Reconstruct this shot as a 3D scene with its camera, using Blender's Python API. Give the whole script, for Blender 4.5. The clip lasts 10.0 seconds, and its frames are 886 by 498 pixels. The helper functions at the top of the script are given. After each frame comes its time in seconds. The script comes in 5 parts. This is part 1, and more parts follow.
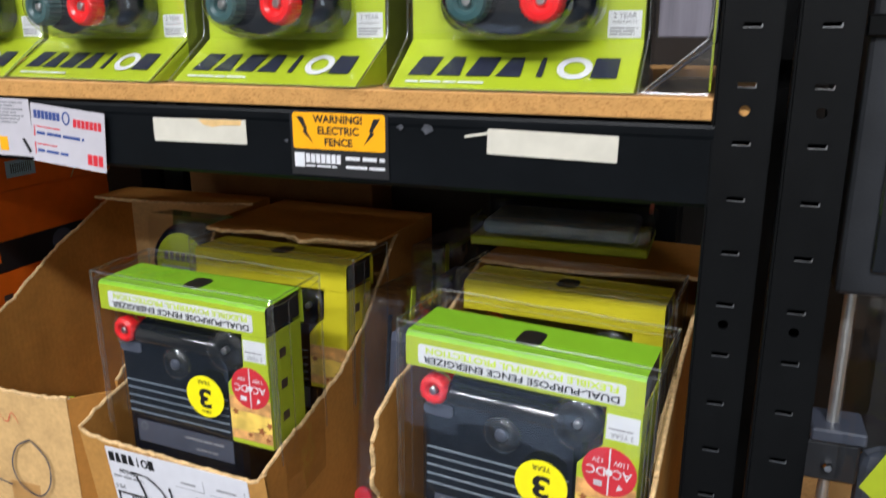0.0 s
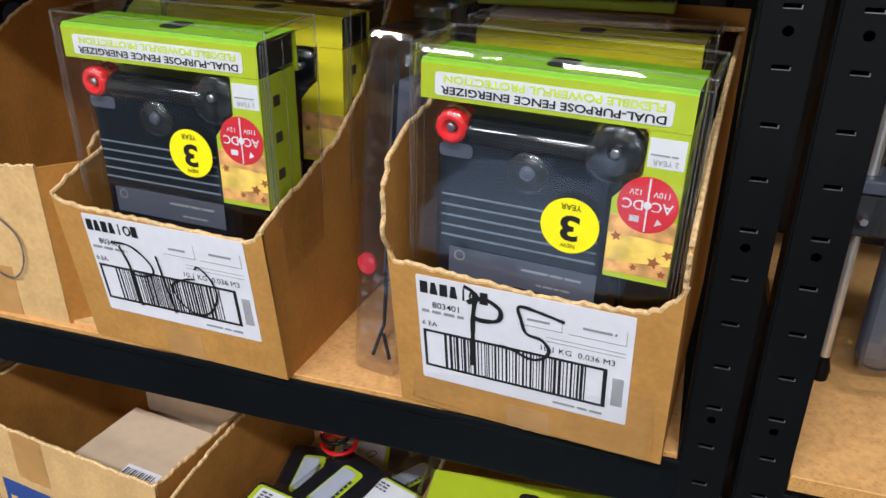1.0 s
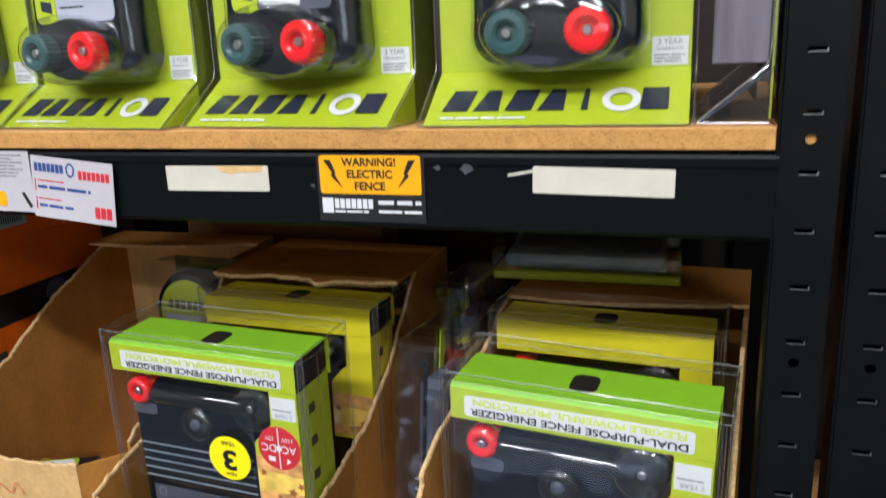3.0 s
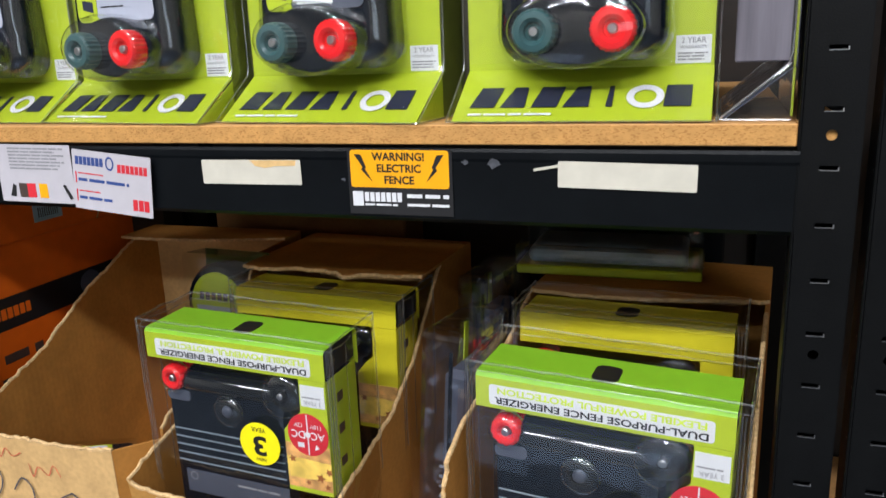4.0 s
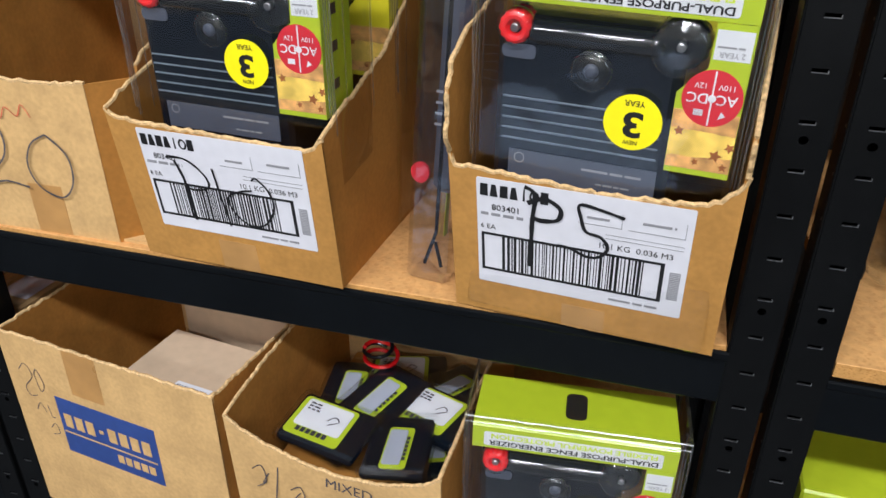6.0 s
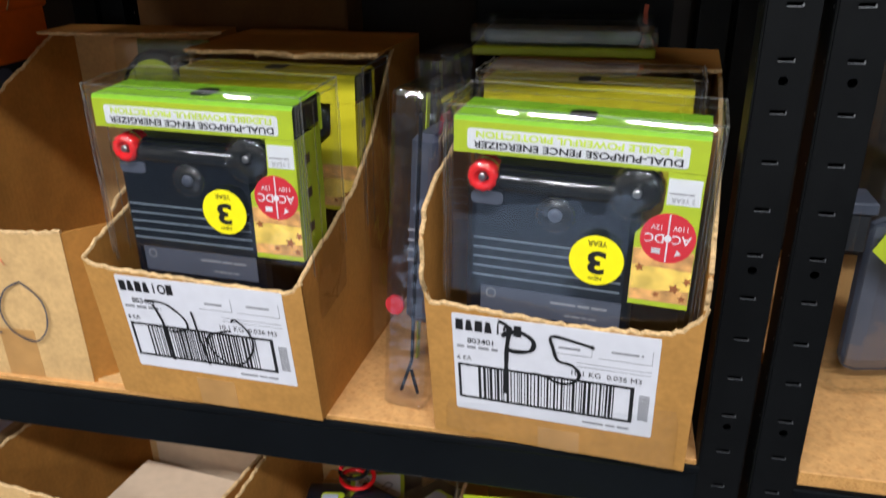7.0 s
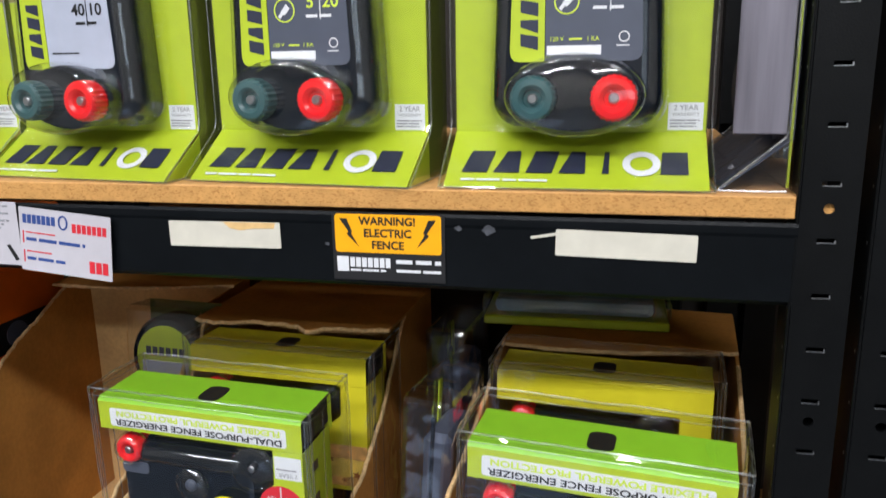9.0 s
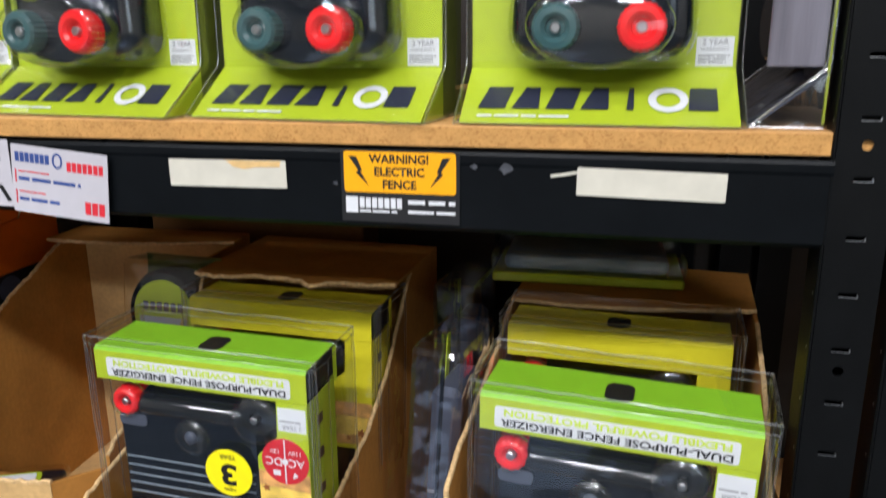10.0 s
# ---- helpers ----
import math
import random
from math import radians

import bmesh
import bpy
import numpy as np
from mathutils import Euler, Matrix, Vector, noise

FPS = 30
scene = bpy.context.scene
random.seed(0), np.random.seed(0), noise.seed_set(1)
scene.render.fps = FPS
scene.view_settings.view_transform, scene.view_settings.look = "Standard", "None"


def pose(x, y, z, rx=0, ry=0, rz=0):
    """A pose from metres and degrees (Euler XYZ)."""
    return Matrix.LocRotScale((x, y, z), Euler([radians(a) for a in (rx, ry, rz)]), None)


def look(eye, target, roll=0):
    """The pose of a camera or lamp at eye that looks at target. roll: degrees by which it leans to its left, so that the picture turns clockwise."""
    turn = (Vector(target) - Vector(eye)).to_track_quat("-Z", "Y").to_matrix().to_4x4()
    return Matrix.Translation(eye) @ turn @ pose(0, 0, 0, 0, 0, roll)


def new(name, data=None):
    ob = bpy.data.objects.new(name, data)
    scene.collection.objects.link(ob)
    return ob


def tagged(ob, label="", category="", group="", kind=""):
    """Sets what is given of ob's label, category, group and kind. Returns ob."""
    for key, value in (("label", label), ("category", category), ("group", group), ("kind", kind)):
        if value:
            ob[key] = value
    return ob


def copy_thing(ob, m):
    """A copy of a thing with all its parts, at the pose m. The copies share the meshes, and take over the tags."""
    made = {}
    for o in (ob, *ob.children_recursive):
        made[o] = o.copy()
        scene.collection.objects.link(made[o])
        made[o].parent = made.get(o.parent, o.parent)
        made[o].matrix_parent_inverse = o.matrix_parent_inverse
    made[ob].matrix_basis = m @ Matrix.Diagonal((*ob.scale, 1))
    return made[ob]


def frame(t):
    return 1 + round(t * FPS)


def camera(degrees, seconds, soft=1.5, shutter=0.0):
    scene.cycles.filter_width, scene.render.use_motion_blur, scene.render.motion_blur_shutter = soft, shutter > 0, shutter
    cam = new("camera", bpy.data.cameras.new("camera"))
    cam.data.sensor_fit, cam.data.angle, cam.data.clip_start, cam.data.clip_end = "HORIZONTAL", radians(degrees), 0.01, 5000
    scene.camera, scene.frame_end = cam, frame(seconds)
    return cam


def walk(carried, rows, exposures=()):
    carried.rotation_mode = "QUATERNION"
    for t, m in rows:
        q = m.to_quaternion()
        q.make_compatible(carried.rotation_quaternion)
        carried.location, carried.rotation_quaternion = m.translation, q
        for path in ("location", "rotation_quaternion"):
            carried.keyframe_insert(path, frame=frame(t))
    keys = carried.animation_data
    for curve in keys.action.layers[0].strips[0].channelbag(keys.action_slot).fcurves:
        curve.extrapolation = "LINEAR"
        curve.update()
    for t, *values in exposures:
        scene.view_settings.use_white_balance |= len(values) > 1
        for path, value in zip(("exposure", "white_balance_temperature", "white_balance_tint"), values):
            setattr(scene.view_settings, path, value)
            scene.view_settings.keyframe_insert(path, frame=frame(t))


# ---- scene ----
cam = camera(58.8, 10.0, soft=1.5, shutter=0.25)
PATH = [
    (0, (0.402, -0.677, 1.654), (-0.264, 1.13, 1.114), -0.1),
    (0.5, (0.365, -0.69, 1.574), (-0.272, 1.075, 0.883), 0.3),
    (1, (0.346, -0.661, 1.51), (-0.199, 1.063, 0.656), 0.9),
    (1.5, (0.344, -0.651, 1.556), (-0.19, 1.089, 0.726), -0.4),
    (2, (0.324, -0.649, 1.57), (-0.23, 1.119, 0.817), -1.3),
    (2.5, (0.322, -0.64, 1.624), (-0.256, 1.162, 0.977), -2.3),
    (3, (0.328, -0.651, 1.67), (-0.28, 1.187, 1.167), -2.3),
    (3.2, (0.324, -0.663, 1.691), (-0.284, 1.186, 1.229), -2.0),
    (4.3, (0.335, -0.674, 1.652), (-0.34, 1.129, 1.109), -2.4),
    (4.5, (0.341, -0.656, 1.633), (-0.345, 1.131, 1.051), -2.4),
    (5, (0.346, -0.615, 1.516), (-0.34, 1.109, 0.771), -0.9),
    (5.5, (0.316, -0.659, 1.485), (-0.289, 1.006, 0.555), -0.3),
    (5.7, (0.303, -0.688, 1.475), (-0.254, 0.965, 0.497), -0.1),
    (6.8, (0.269, -0.739, 1.532), (-0.124, 1.022, 0.668), -0.0),
    (7, (0.265, -0.732, 1.55), (-0.128, 1.059, 0.753), -0.6),
    (7.5, (0.26, -0.721, 1.609), (-0.14, 1.127, 0.958), -1.9),
    (8, (0.253, -0.709, 1.654), (-0.16, 1.162, 1.084), -2.2),
    (8.5, (0.252, -0.685, 1.667), (-0.172, 1.197, 1.139), -1.8),
    (9, (0.249, -0.66, 1.711), (-0.189, 1.234, 1.239), -1.0),
    (9.5, (0.24, -0.651, 1.737), (-0.204, 1.252, 1.31), -0.7),
    (10, (0.228, -0.641, 1.669), (-0.197, 1.244, 1.152), -0.3),
]
walk(cam, [(t, look(eye, target, roll)) for t, eye, target, roll in PATH])

# ---- light ----
world = bpy.data.worlds.new("world")
world.use_nodes = True
scene.world = world
world.node_tree.nodes["Background"].inputs[0].default_value = (0.9, 0.95, 1.0, 1)
world.node_tree.nodes["Background"].inputs[1].default_value = 0.05


def area_lamp(name, m, sx, sy, watts, colour):
    data = bpy.data.lights.new(name, "AREA")
    data.shape, data.size, data.size_y, data.energy, data.color = "RECTANGLE", sx, sy, watts, colour
    ob = new(name, data)
    ob.matrix_world = m
    return ob


# two rows of tube fixtures hang over the aisle
LAMPS = [(-2.0, -2.8), (-0.3, -2.8), (1.4, -2.8), (-0.7, -5.2), (1.4, -5.2)]
LAMP_Z = 4.3
for lx, ly in LAMPS:
    area_lamp("tube_light", look((lx, ly, LAMP_Z - 0.07), (lx, ly + 0.001, 0)), 1.2, 0.3, 118 if ly > -4 else 76, (0.97, 0.99, 1.05))
# cool fill light from an added window, out of view behind the camera
area_lamp("window_fill", look((2.9, -6.43, 1.75), (0.3, 0.0, 1.45)), 2.0, 1.5, 8, (0.78, 0.9, 1.0))

# ---- materials ----


def srgb(r, g, b):
    f = lambda c: c / 12.92 if c <= 0.04045 else ((c + 0.055) / 1.055) ** 2.4
    return (f(r / 255), f(g / 255), f(b / 255), 1)


def mat(name, base, rough=0.6, metal=0.0, vary=0.12, scale=30.0, stretch=(1, 1, 1), bump=0.0, bump_scale=None, stain=0.0,
        coat=0.0, island=False, rough_vary=0.1, spec=0.5):
    """Principled surface with fine grain, larger stains, bump and uneven roughness."""
    m = bpy.data.materials.new(name)
    m.use_nodes = True
    nt = m.node_tree
    n, ln = nt.nodes, nt.links
    p = n["Principled BSDF"]
    co = n.new("ShaderNodeTexCoord")
    mp = n.new("ShaderNodeMapping")
    mp.inputs["Scale"].default_value = stretch
    ln.new(co.outputs["Object"], mp.inputs["Vector"])
    fine = n.new("ShaderNodeTexNoise")
    fine.inputs["Scale"].default_value, fine.inputs["Detail"].default_value = scale, 6
    ln.new(mp.outputs[0], fine.inputs["Vector"])
    big = n.new("ShaderNodeTexNoise")
    big.inputs["Scale"].default_value, big.inputs["Detail"].default_value = scale / 8, 3
    ln.new(co.outputs["Object"], big.inputs["Vector"])
    ramp = n.new("ShaderNodeMapRange")
    ramp.inputs["From Min"].default_value, ramp.inputs["From Max"].default_value = 0.3, 0.7
    ramp.inputs["To Min"].default_value, ramp.inputs["To Max"].default_value = 1 - vary, 1 + vary
    ln.new(fine.outputs["Fac"], ramp.inputs["Value"])
    ramp2 = n.new("ShaderNodeMapRange")
    ramp2.inputs["From Min"].default_value, ramp2.inputs["From Max"].default_value = 0.35, 0.65
    ramp2.inputs["To Min"].default_value, ramp2.inputs["To Max"].default_value = 1 - stain - vary / 2, 1 + vary / 2
    ln.new(big.outputs["Fac"], ramp2.inputs["Value"])
    mul = n.new("ShaderNodeMath")
    mul.operation = "MULTIPLY"
    ln.new(ramp.outputs[0], mul.inputs[0])
    ln.new(ramp2.outputs[0], mul.inputs[1])
    hsv = n.new("ShaderNodeHueSaturation")
    hsv.inputs["Color"].default_value = base
    ln.new(mul.outputs[0], hsv.inputs["Value"])
    ln.new(hsv.outputs[0], p.inputs["Base Color"])
    rr = n.new("ShaderNodeMapRange")
    rr.inputs["To Min"].default_value, rr.inputs["To Max"].default_value = max(0.02, rough - rough_vary), min(1, rough + rough_vary)
    ln.new(big.outputs["Fac"], rr.inputs["Value"])
    ln.new(rr.outputs[0], p.inputs["Roughness"])
    p.inputs["Metallic"].default_value = metal
    p.inputs["Specular IOR Level"].default_value = spec
    p.inputs["Coat Weight"].default_value = coat
    p.inputs["Coat Roughness"].default_value = 0.08
    if bump:
        bn = n.new("ShaderNodeTexNoise")
        bn.inputs["Scale"].default_value, bn.inputs["Detail"].default_value = bump_scale or scale, 4
        ln.new(mp.outputs[0], bn.inputs["Vector"])
        bp = n.new("ShaderNodeBump")
        bp.inputs["Strength"].default_value, bp.inputs["Distance"].default_value = bump, 0.002
        ln.new(bn.outputs["Fac"], bp.inputs["Height"])
        ln.new(bp.outputs[0], p.inputs["Normal"])
    return m


def cardboard_mat(name, base, flute_axis):
    """Kraft board: fibre specks, scuffs, and the faint ribs of the fluting."""
    m = mat(name, base, 0.85, vary=0.07, scale=160, stain=0.1, spec=0.2)
    nt = m.node_tree
    n, ln = nt.nodes, nt.links
    co = n.new("ShaderNodeTexCoord")
    w = n.new("ShaderNodeTexWave")
    w.wave_type, w.bands_direction = "BANDS", flute_axis
    w.inputs["Scale"].default_value, w.inputs["Distortion"].default_value = 34, 0.6
    ln.new(co.outputs["Object"], w.inputs["Vector"])
    crease = n.new("ShaderNodeTexNoise")
    crease.inputs["Scale"].default_value, crease.inputs["Detail"].default_value = 9, 6
    ln.new(co.outputs["Object"], crease.inputs["Vector"])
    mix = n.new("ShaderNodeMath")
    mix.operation = "MULTIPLY_ADD"
    mix.inputs[1].default_value = 0.025
    ln.new(w.outputs["Fac"], mix.inputs[0])
    ln.new(crease.outputs["Fac"], mix.inputs[2])
    bp = n.new("ShaderNodeBump")
    bp.inputs["Strength"].default_value, bp.inputs["Distance"].default_value = 0.5, 0.005
    ln.new(mix.outputs[0], bp.inputs["Height"])
    ln.new(bp.outputs[0], n["Principled BSDF"].inputs["Normal"])
    return m


def clear_mat(name, tint=(0.97, 0.98, 0.98, 1), rough=0.06, gain=1.0, wobble=0.25, ripple=16):
    """Thin clear film: light goes straight through, with a mirror-like gloss that grows at grazing angles."""
    m = bpy.data.materials.new(name)
    m.use_nodes = True
    nt = m.node_tree
    n, ln = nt.nodes, nt.links
    n.remove(n["Principled BSDF"])
    tr = n.new("ShaderNodeBsdfTransparent")
    tr.inputs[0].default_value = tint
    gl = n.new("ShaderNodeBsdfGlossy")
    gl.inputs["Color"].default_value = (1, 1, 1, 1)
    gl.inputs["Roughness"].default_value = rough
    co = n.new("ShaderNodeTexCoord")
    nz = n.new("ShaderNodeTexNoise")
    nz.inputs["Scale"].default_value, nz.inputs["Detail"].default_value = ripple, 2
    ln.new(co.outputs["Object"], nz.inputs["Vector"])
    bp = n.new("ShaderNodeBump")
    bp.inputs["Strength"].default_value, bp.inputs["Distance"].default_value = wobble, 0.01
    ln.new(nz.outputs["Fac"], bp.inputs["Height"])
    ln.new(bp.outputs[0], gl.inputs["Normal"])
    # a film is the same from both sides: 5 per cent gloss head-on, rising steeply at grazing angles
    fr = n.new("ShaderNodeLayerWeight")
    fr.inputs["Blend"].default_value = 0.5
    ln.new(bp.outputs[0], fr.inputs["Normal"])
    steep = n.new("ShaderNodeMath")
    steep.operation = "POWER"
    steep.inputs[1].default_value = 4.5
    ln.new(fr.outputs["Facing"], steep.inputs[0])
    k = n.new("ShaderNodeMath")
    k.operation, k.use_clamp = "MULTIPLY_ADD", True
    k.inputs[1].default_value, k.inputs[2].default_value = min(0.95, 0.7 * gain), 0.045 * gain
    ln.new(steep.outputs[0], k.inputs[0])
    mx = n.new("ShaderNodeMixShader")
    ln.new(k.outputs[0], mx.inputs[0])
    ln.new(tr.outputs[0], mx.inputs[1])
    ln.new(gl.outputs[0], mx.inputs[2])
    ln.new(mx.outputs[0], n["Material Output"].inputs["Surface"])
    return m


def chip_mat(name, base, dark, scale):
    """Pressed wood chips: flat flakes of several browns."""
    m = mat(name, base, 0.8, vary=0.1, scale=90, bump=0.15, bump_scale=300, spec=0.25)
    nt = m.node_tree
    n, ln = nt.nodes, nt.links
    co = n.new("ShaderNodeTexCoord")
    mp = n.new("ShaderNodeMapping")
    mp.inputs["Scale"].default_value = (1, 1, 2.2)
    ln.new(co.outputs["Object"], mp.inputs["Vector"])
    v = n.new("ShaderNodeTexVoronoi")
    v.inputs["Scale"].default_value = scale
    ln.new(mp.outputs[0], v.inputs["Vector"])
    cr = n.new("ShaderNodeValToRGB")
    cr.color_ramp.elements[0].color, cr.color_ramp.elements[1].color = dark, base
    cr.color_ramp.elements[0].position, cr.color_ramp.elements[1].position = 0.05, 0.45
    ln.new(v.outputs["Color"], cr.inputs["Fac"])
    ln.new(cr.outputs[0], n["Hue/Saturation/Value"].inputs["Color"])
    return m


BLACK_METAL = mat("black_powder_coat", srgb(12, 15, 18), 0.42, vary=0.1, scale=60, bump=0.1, bump_scale=700, stain=0.15, spec=0.11)
POST_METAL = mat("black_post_coat", srgb(12, 13, 14), 0.42, vary=0.1, scale=50, bump=0.1, bump_scale=600, stain=0.15, spec=0.14)
WORN_STEEL = mat("worn_steel", (0.5, 0.5, 0.51, 1), 0.35, metal=1.0, vary=0.15, scale=200)
SATIN_STEEL = mat("satin_steel", (0.72, 0.71, 0.69, 1), 0.4, metal=0.85, vary=0.08, scale=80)
CHROME = mat("chrome", (0.75, 0.75, 0.76, 1), 0.12, metal=1.0, vary=0.05, scale=80, rough_vary=0.05)
CHIPBOARD = chip_mat("chipboard_face", srgb(206, 156, 98), srgb(192, 140, 84), 260)
CHIP_EDGE = chip_mat("chipboard_edge", srgb(192, 143, 82), srgb(158, 108, 58), 420)
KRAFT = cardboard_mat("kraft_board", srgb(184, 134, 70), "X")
# sides, tops and insides: darker, oranger kraft, with their shade in the colour
KRAFT_SIDE_SHADED = cardboard_mat("shaded_kraft_side", srgb(176, 121, 56), "Y")
KRAFT_TORN = mat("torn_kraft_core", srgb(206, 172, 124), 0.95, vary=0.25, scale=300, bump=0.8, bump_scale=260, spec=0.1)
KRAFT_PALE = cardboard_mat("pale_kraft_board", srgb(204, 166, 112), "X")
# kraft darkened for the rearmost carton: its shade is put into the colour
KRAFT_BACK_SHADE = cardboard_mat("back_shade_kraft", srgb(104, 70, 38), "X")
TAPE = mat("brown_tape", srgb(186, 140, 84), 0.3, vary=0.08, scale=40, bump=0.1, stain=0.1)
LIME = mat("lime_card", srgb(174, 192, 42), 0.4, vary=0.04, scale=60, stain=0.03, coat=0.3)
LIME_BRIGHT = mat("bright_lime_card", srgb(140, 198, 44), 0.38, vary=0.04, scale=60, stain=0.03, coat=0.25)
# yellower copy of the lime for rear packs, warm shade in its colour
LIME_WARM_SHADE = mat("warm_shade_lime_card", srgb(206, 194, 40), 0.4, vary=0.05, scale=60, stain=0.05, coat=0.3)
CARD_STOCK = mat("white_card_stock", srgb(188, 184, 190), 0.5, vary=0.03, scale=60, stain=0.05)
PHOTO_GRASS = mat("photo_print_grass", srgb(146, 136, 84), 0.45, vary=0.3, scale=70, stain=0.2)
# lime card darkened to olive: the shade between packs put into the colour
LIME_SHADED = mat("shaded_lime_card", srgb(88, 96, 22), 0.7, vary=0.08, scale=80)
WHITE_CARD = mat("white_print", srgb(216, 217, 220), 0.5, vary=0.03, scale=80, stain=0.03)
PAPER = mat("white_label_paper", srgb(218, 218, 224), 0.6, vary=0.03, scale=60, stain=0.05, bump=0.1, bump_scale=40)
CREAM = mat("cream_shelf_label", srgb(204, 199, 184), 0.55, vary=0.05, scale=60, stain=0.06)
TORN_PAPER = mat("torn_paper_brown", srgb(214, 178, 120), 0.8, vary=0.12, scale=120)
INK = mat("black_print", srgb(24, 24, 26), 0.5, vary=0.1, scale=60)
NAVY_INK = mat("navy_print", srgb(40, 44, 62), 0.45, vary=0.08, scale=60)
MARKER = mat("black_marker", srgb(22, 22, 24), 0.45, vary=0.25, scale=120)
MARKER_GREY = mat("faded_marker", srgb(78, 74, 78), 0.7, vary=0.3, scale=140)
MARKER_RED = mat("red_marker", srgb(196, 92, 66), 0.7, vary=0.3, scale=140)
GREY_INK = mat("grey_print", srgb(140, 140, 144), 0.55, vary=0.1, scale=60)
LIME_INK = mat("lime_print", srgb(200, 220, 70), 0.5, vary=0.06, scale=60)
RED_PRINT = mat("red_print", srgb(206, 42, 54), 0.45, vary=0.05, scale=60)
RED_PLASTIC = mat("red_plastic", srgb(240, 30, 36), 0.22, vary=0.06, scale=60)
GREEN_PLASTIC = mat("dark_green_plastic", srgb(50, 86, 88), 0.35, vary=0.08, scale=60)
YELLOW = mat("yellow_sticker", srgb(246, 232, 20), 0.4, vary=0.03, scale=60)
AMBER = mat("amber_sticker", srgb(244, 168, 10), 0.4, vary=0.03, scale=60)
BLACK_PLASTIC = mat("black_plastic", srgb(14, 21, 30), 0.14, vary=0.08, scale=60, coat=0.3, rough_vary=0.04)
GLOSS_BLACK = mat("gloss_black_plastic", srgb(18, 22, 27), 0.16, vary=0.05, scale=60, coat=1.0)
# ribs of the black housing in light grey: their glints painted as colour
RIB_GLINT = mat("rib_highlight_plastic", srgb(112, 124, 134), 0.3, vary=0.08, scale=60)
GREY_PLATE = mat("charcoal_nameplate", srgb(74, 79, 92), 0.4, vary=0.05, scale=50)
SILVER_PLATE = mat("silver_nameplate", srgb(166, 171, 186), 0.4, vary=0.04, scale=50)
CLEAR = clear_mat("clear_film", tint=(0.985, 0.99, 0.99, 1), gain=1.35, rough=0.03, wobble=0.5, ripple=8)
CLEAR_EDGE = clear_mat("clear_fold", tint=(0.93, 0.94, 0.95, 1), gain=3.4, rough=0.34, wobble=0.6, ripple=20)
CLEAR_LILAC = clear_mat("clear_thick", tint=(0.92, 0.92, 0.96, 1), gain=2.6, rough=0.08, wobble=0.8)
CLEAR_BLISTER = clear_mat("clear_blister", gain=1.7, wobble=0.4)
PHOTO_FIELD = mat("photo_print_straw", srgb(236, 200, 96), 0.45, vary=0.35, scale=45, stain=0.2)
PHOTO_SKY = mat("photo_print_sky", srgb(196, 190, 196), 0.45, vary=0.15, scale=25, stain=0.1)
PHOTO_TREES = mat("photo_print_trees", srgb(120, 104, 92), 0.45, vary=0.4, scale=60, stain=0.2)
PHOTO_STUBBLE = mat("photo_print_stubble", srgb(214, 160, 96), 0.45, vary=0.4, scale=70, stain=0.15)
BROWN_PRINT = mat("photo_print_brown", srgb(150, 88, 44), 0.45, vary=0.3, scale=90, stain=0.1)
# blue-grey that paints the clear lid's bluish reflection onto the contents
LID_REFLECTION = mat("painted_lid_reflection", srgb(126, 146, 160), 0.3, vary=0.2, scale=25, stain=0.3)
TOOL_BLACK = mat("black_tool_paint", srgb(46, 48, 52), 0.45, vary=0.12, scale=30, stain=0.2, bump=0.1, bump_scale=300, spec=0.3)
# grey with upright streaks: the clear film's reflections painted as colour
FILM_SHEEN = mat("painted_film_sheen", srgb(116, 112, 122), 0.25, vary=0.35, scale=14, stretch=(4, 4, 0.3), stain=0.1, coat=0.5)
SCUFF = mat("grey_glue_smear", srgb(66, 68, 74), 0.8, vary=0.4, scale=150, stain=0.2)
REFLECTOR_PALE = mat("pale_reflector_sheet", srgb(128, 144, 166), 0.5, vary=0.06, scale=20, stain=0.08)
PHOTO_DARK = mat("photo_print_dark", srgb(70, 56, 50), 0.45, vary=0.2, scale=60)
ORANGE = mat("orange_carton", srgb(232, 104, 18), 0.5, vary=0.05, scale=50, stain=0.06)
BLUE_PRINT = mat("blue_print", srgb(46, 72, 136), 0.55, vary=0.08, scale=80, stain=0.06)
PALE_BLUE = mat("pale_blue_label", srgb(150, 186, 206), 0.5, vary=0.05, scale=60)
GREY_BOX = mat("pale_grey_carton", srgb(196, 172, 146), 0.6, vary=0.05, scale=60, stain=0.05)
CONCRETE = mat("concrete_floor", srgb(58, 63, 70), 0.4, vary=0.15, scale=12, stain=0.15, bump=0.1)
WALL_PAINT = mat("cream_wall_paint", srgb(142, 138, 130), 0.8, vary=0.05, scale=8, stain=0.05)
CEILING_PAINT = mat("white_ceiling_paint", srgb(220, 218, 212), 0.85, vary=0.05, scale=6)
BACK_SHADE = mat("back_shade_board", srgb(40, 34, 30), 0.8, vary=0.15, scale=20, stain=0.1)
GLOW = bpy.data.materials.new("tube_glow")
GLOW.use_nodes = True
GLOW.node_tree.nodes["Principled BSDF"].inputs["Emission Color"].default_value = (1.0, 0.93, 0.84, 1)
GLOW.node_tree.nodes["Principled BSDF"].inputs["Emission Strength"].default_value = 6

WINDOW_GLOW = bpy.data.materials.new("window_glow")
WINDOW_GLOW.use_nodes = True
WINDOW_GLOW.node_tree.nodes["Principled BSDF"].inputs["Emission Color"].default_value = (0.75, 0.88, 1.0, 1)
WINDOW_GLOW.node_tree.nodes["Principled BSDF"].inputs["Emission Strength"].default_value = 1.2

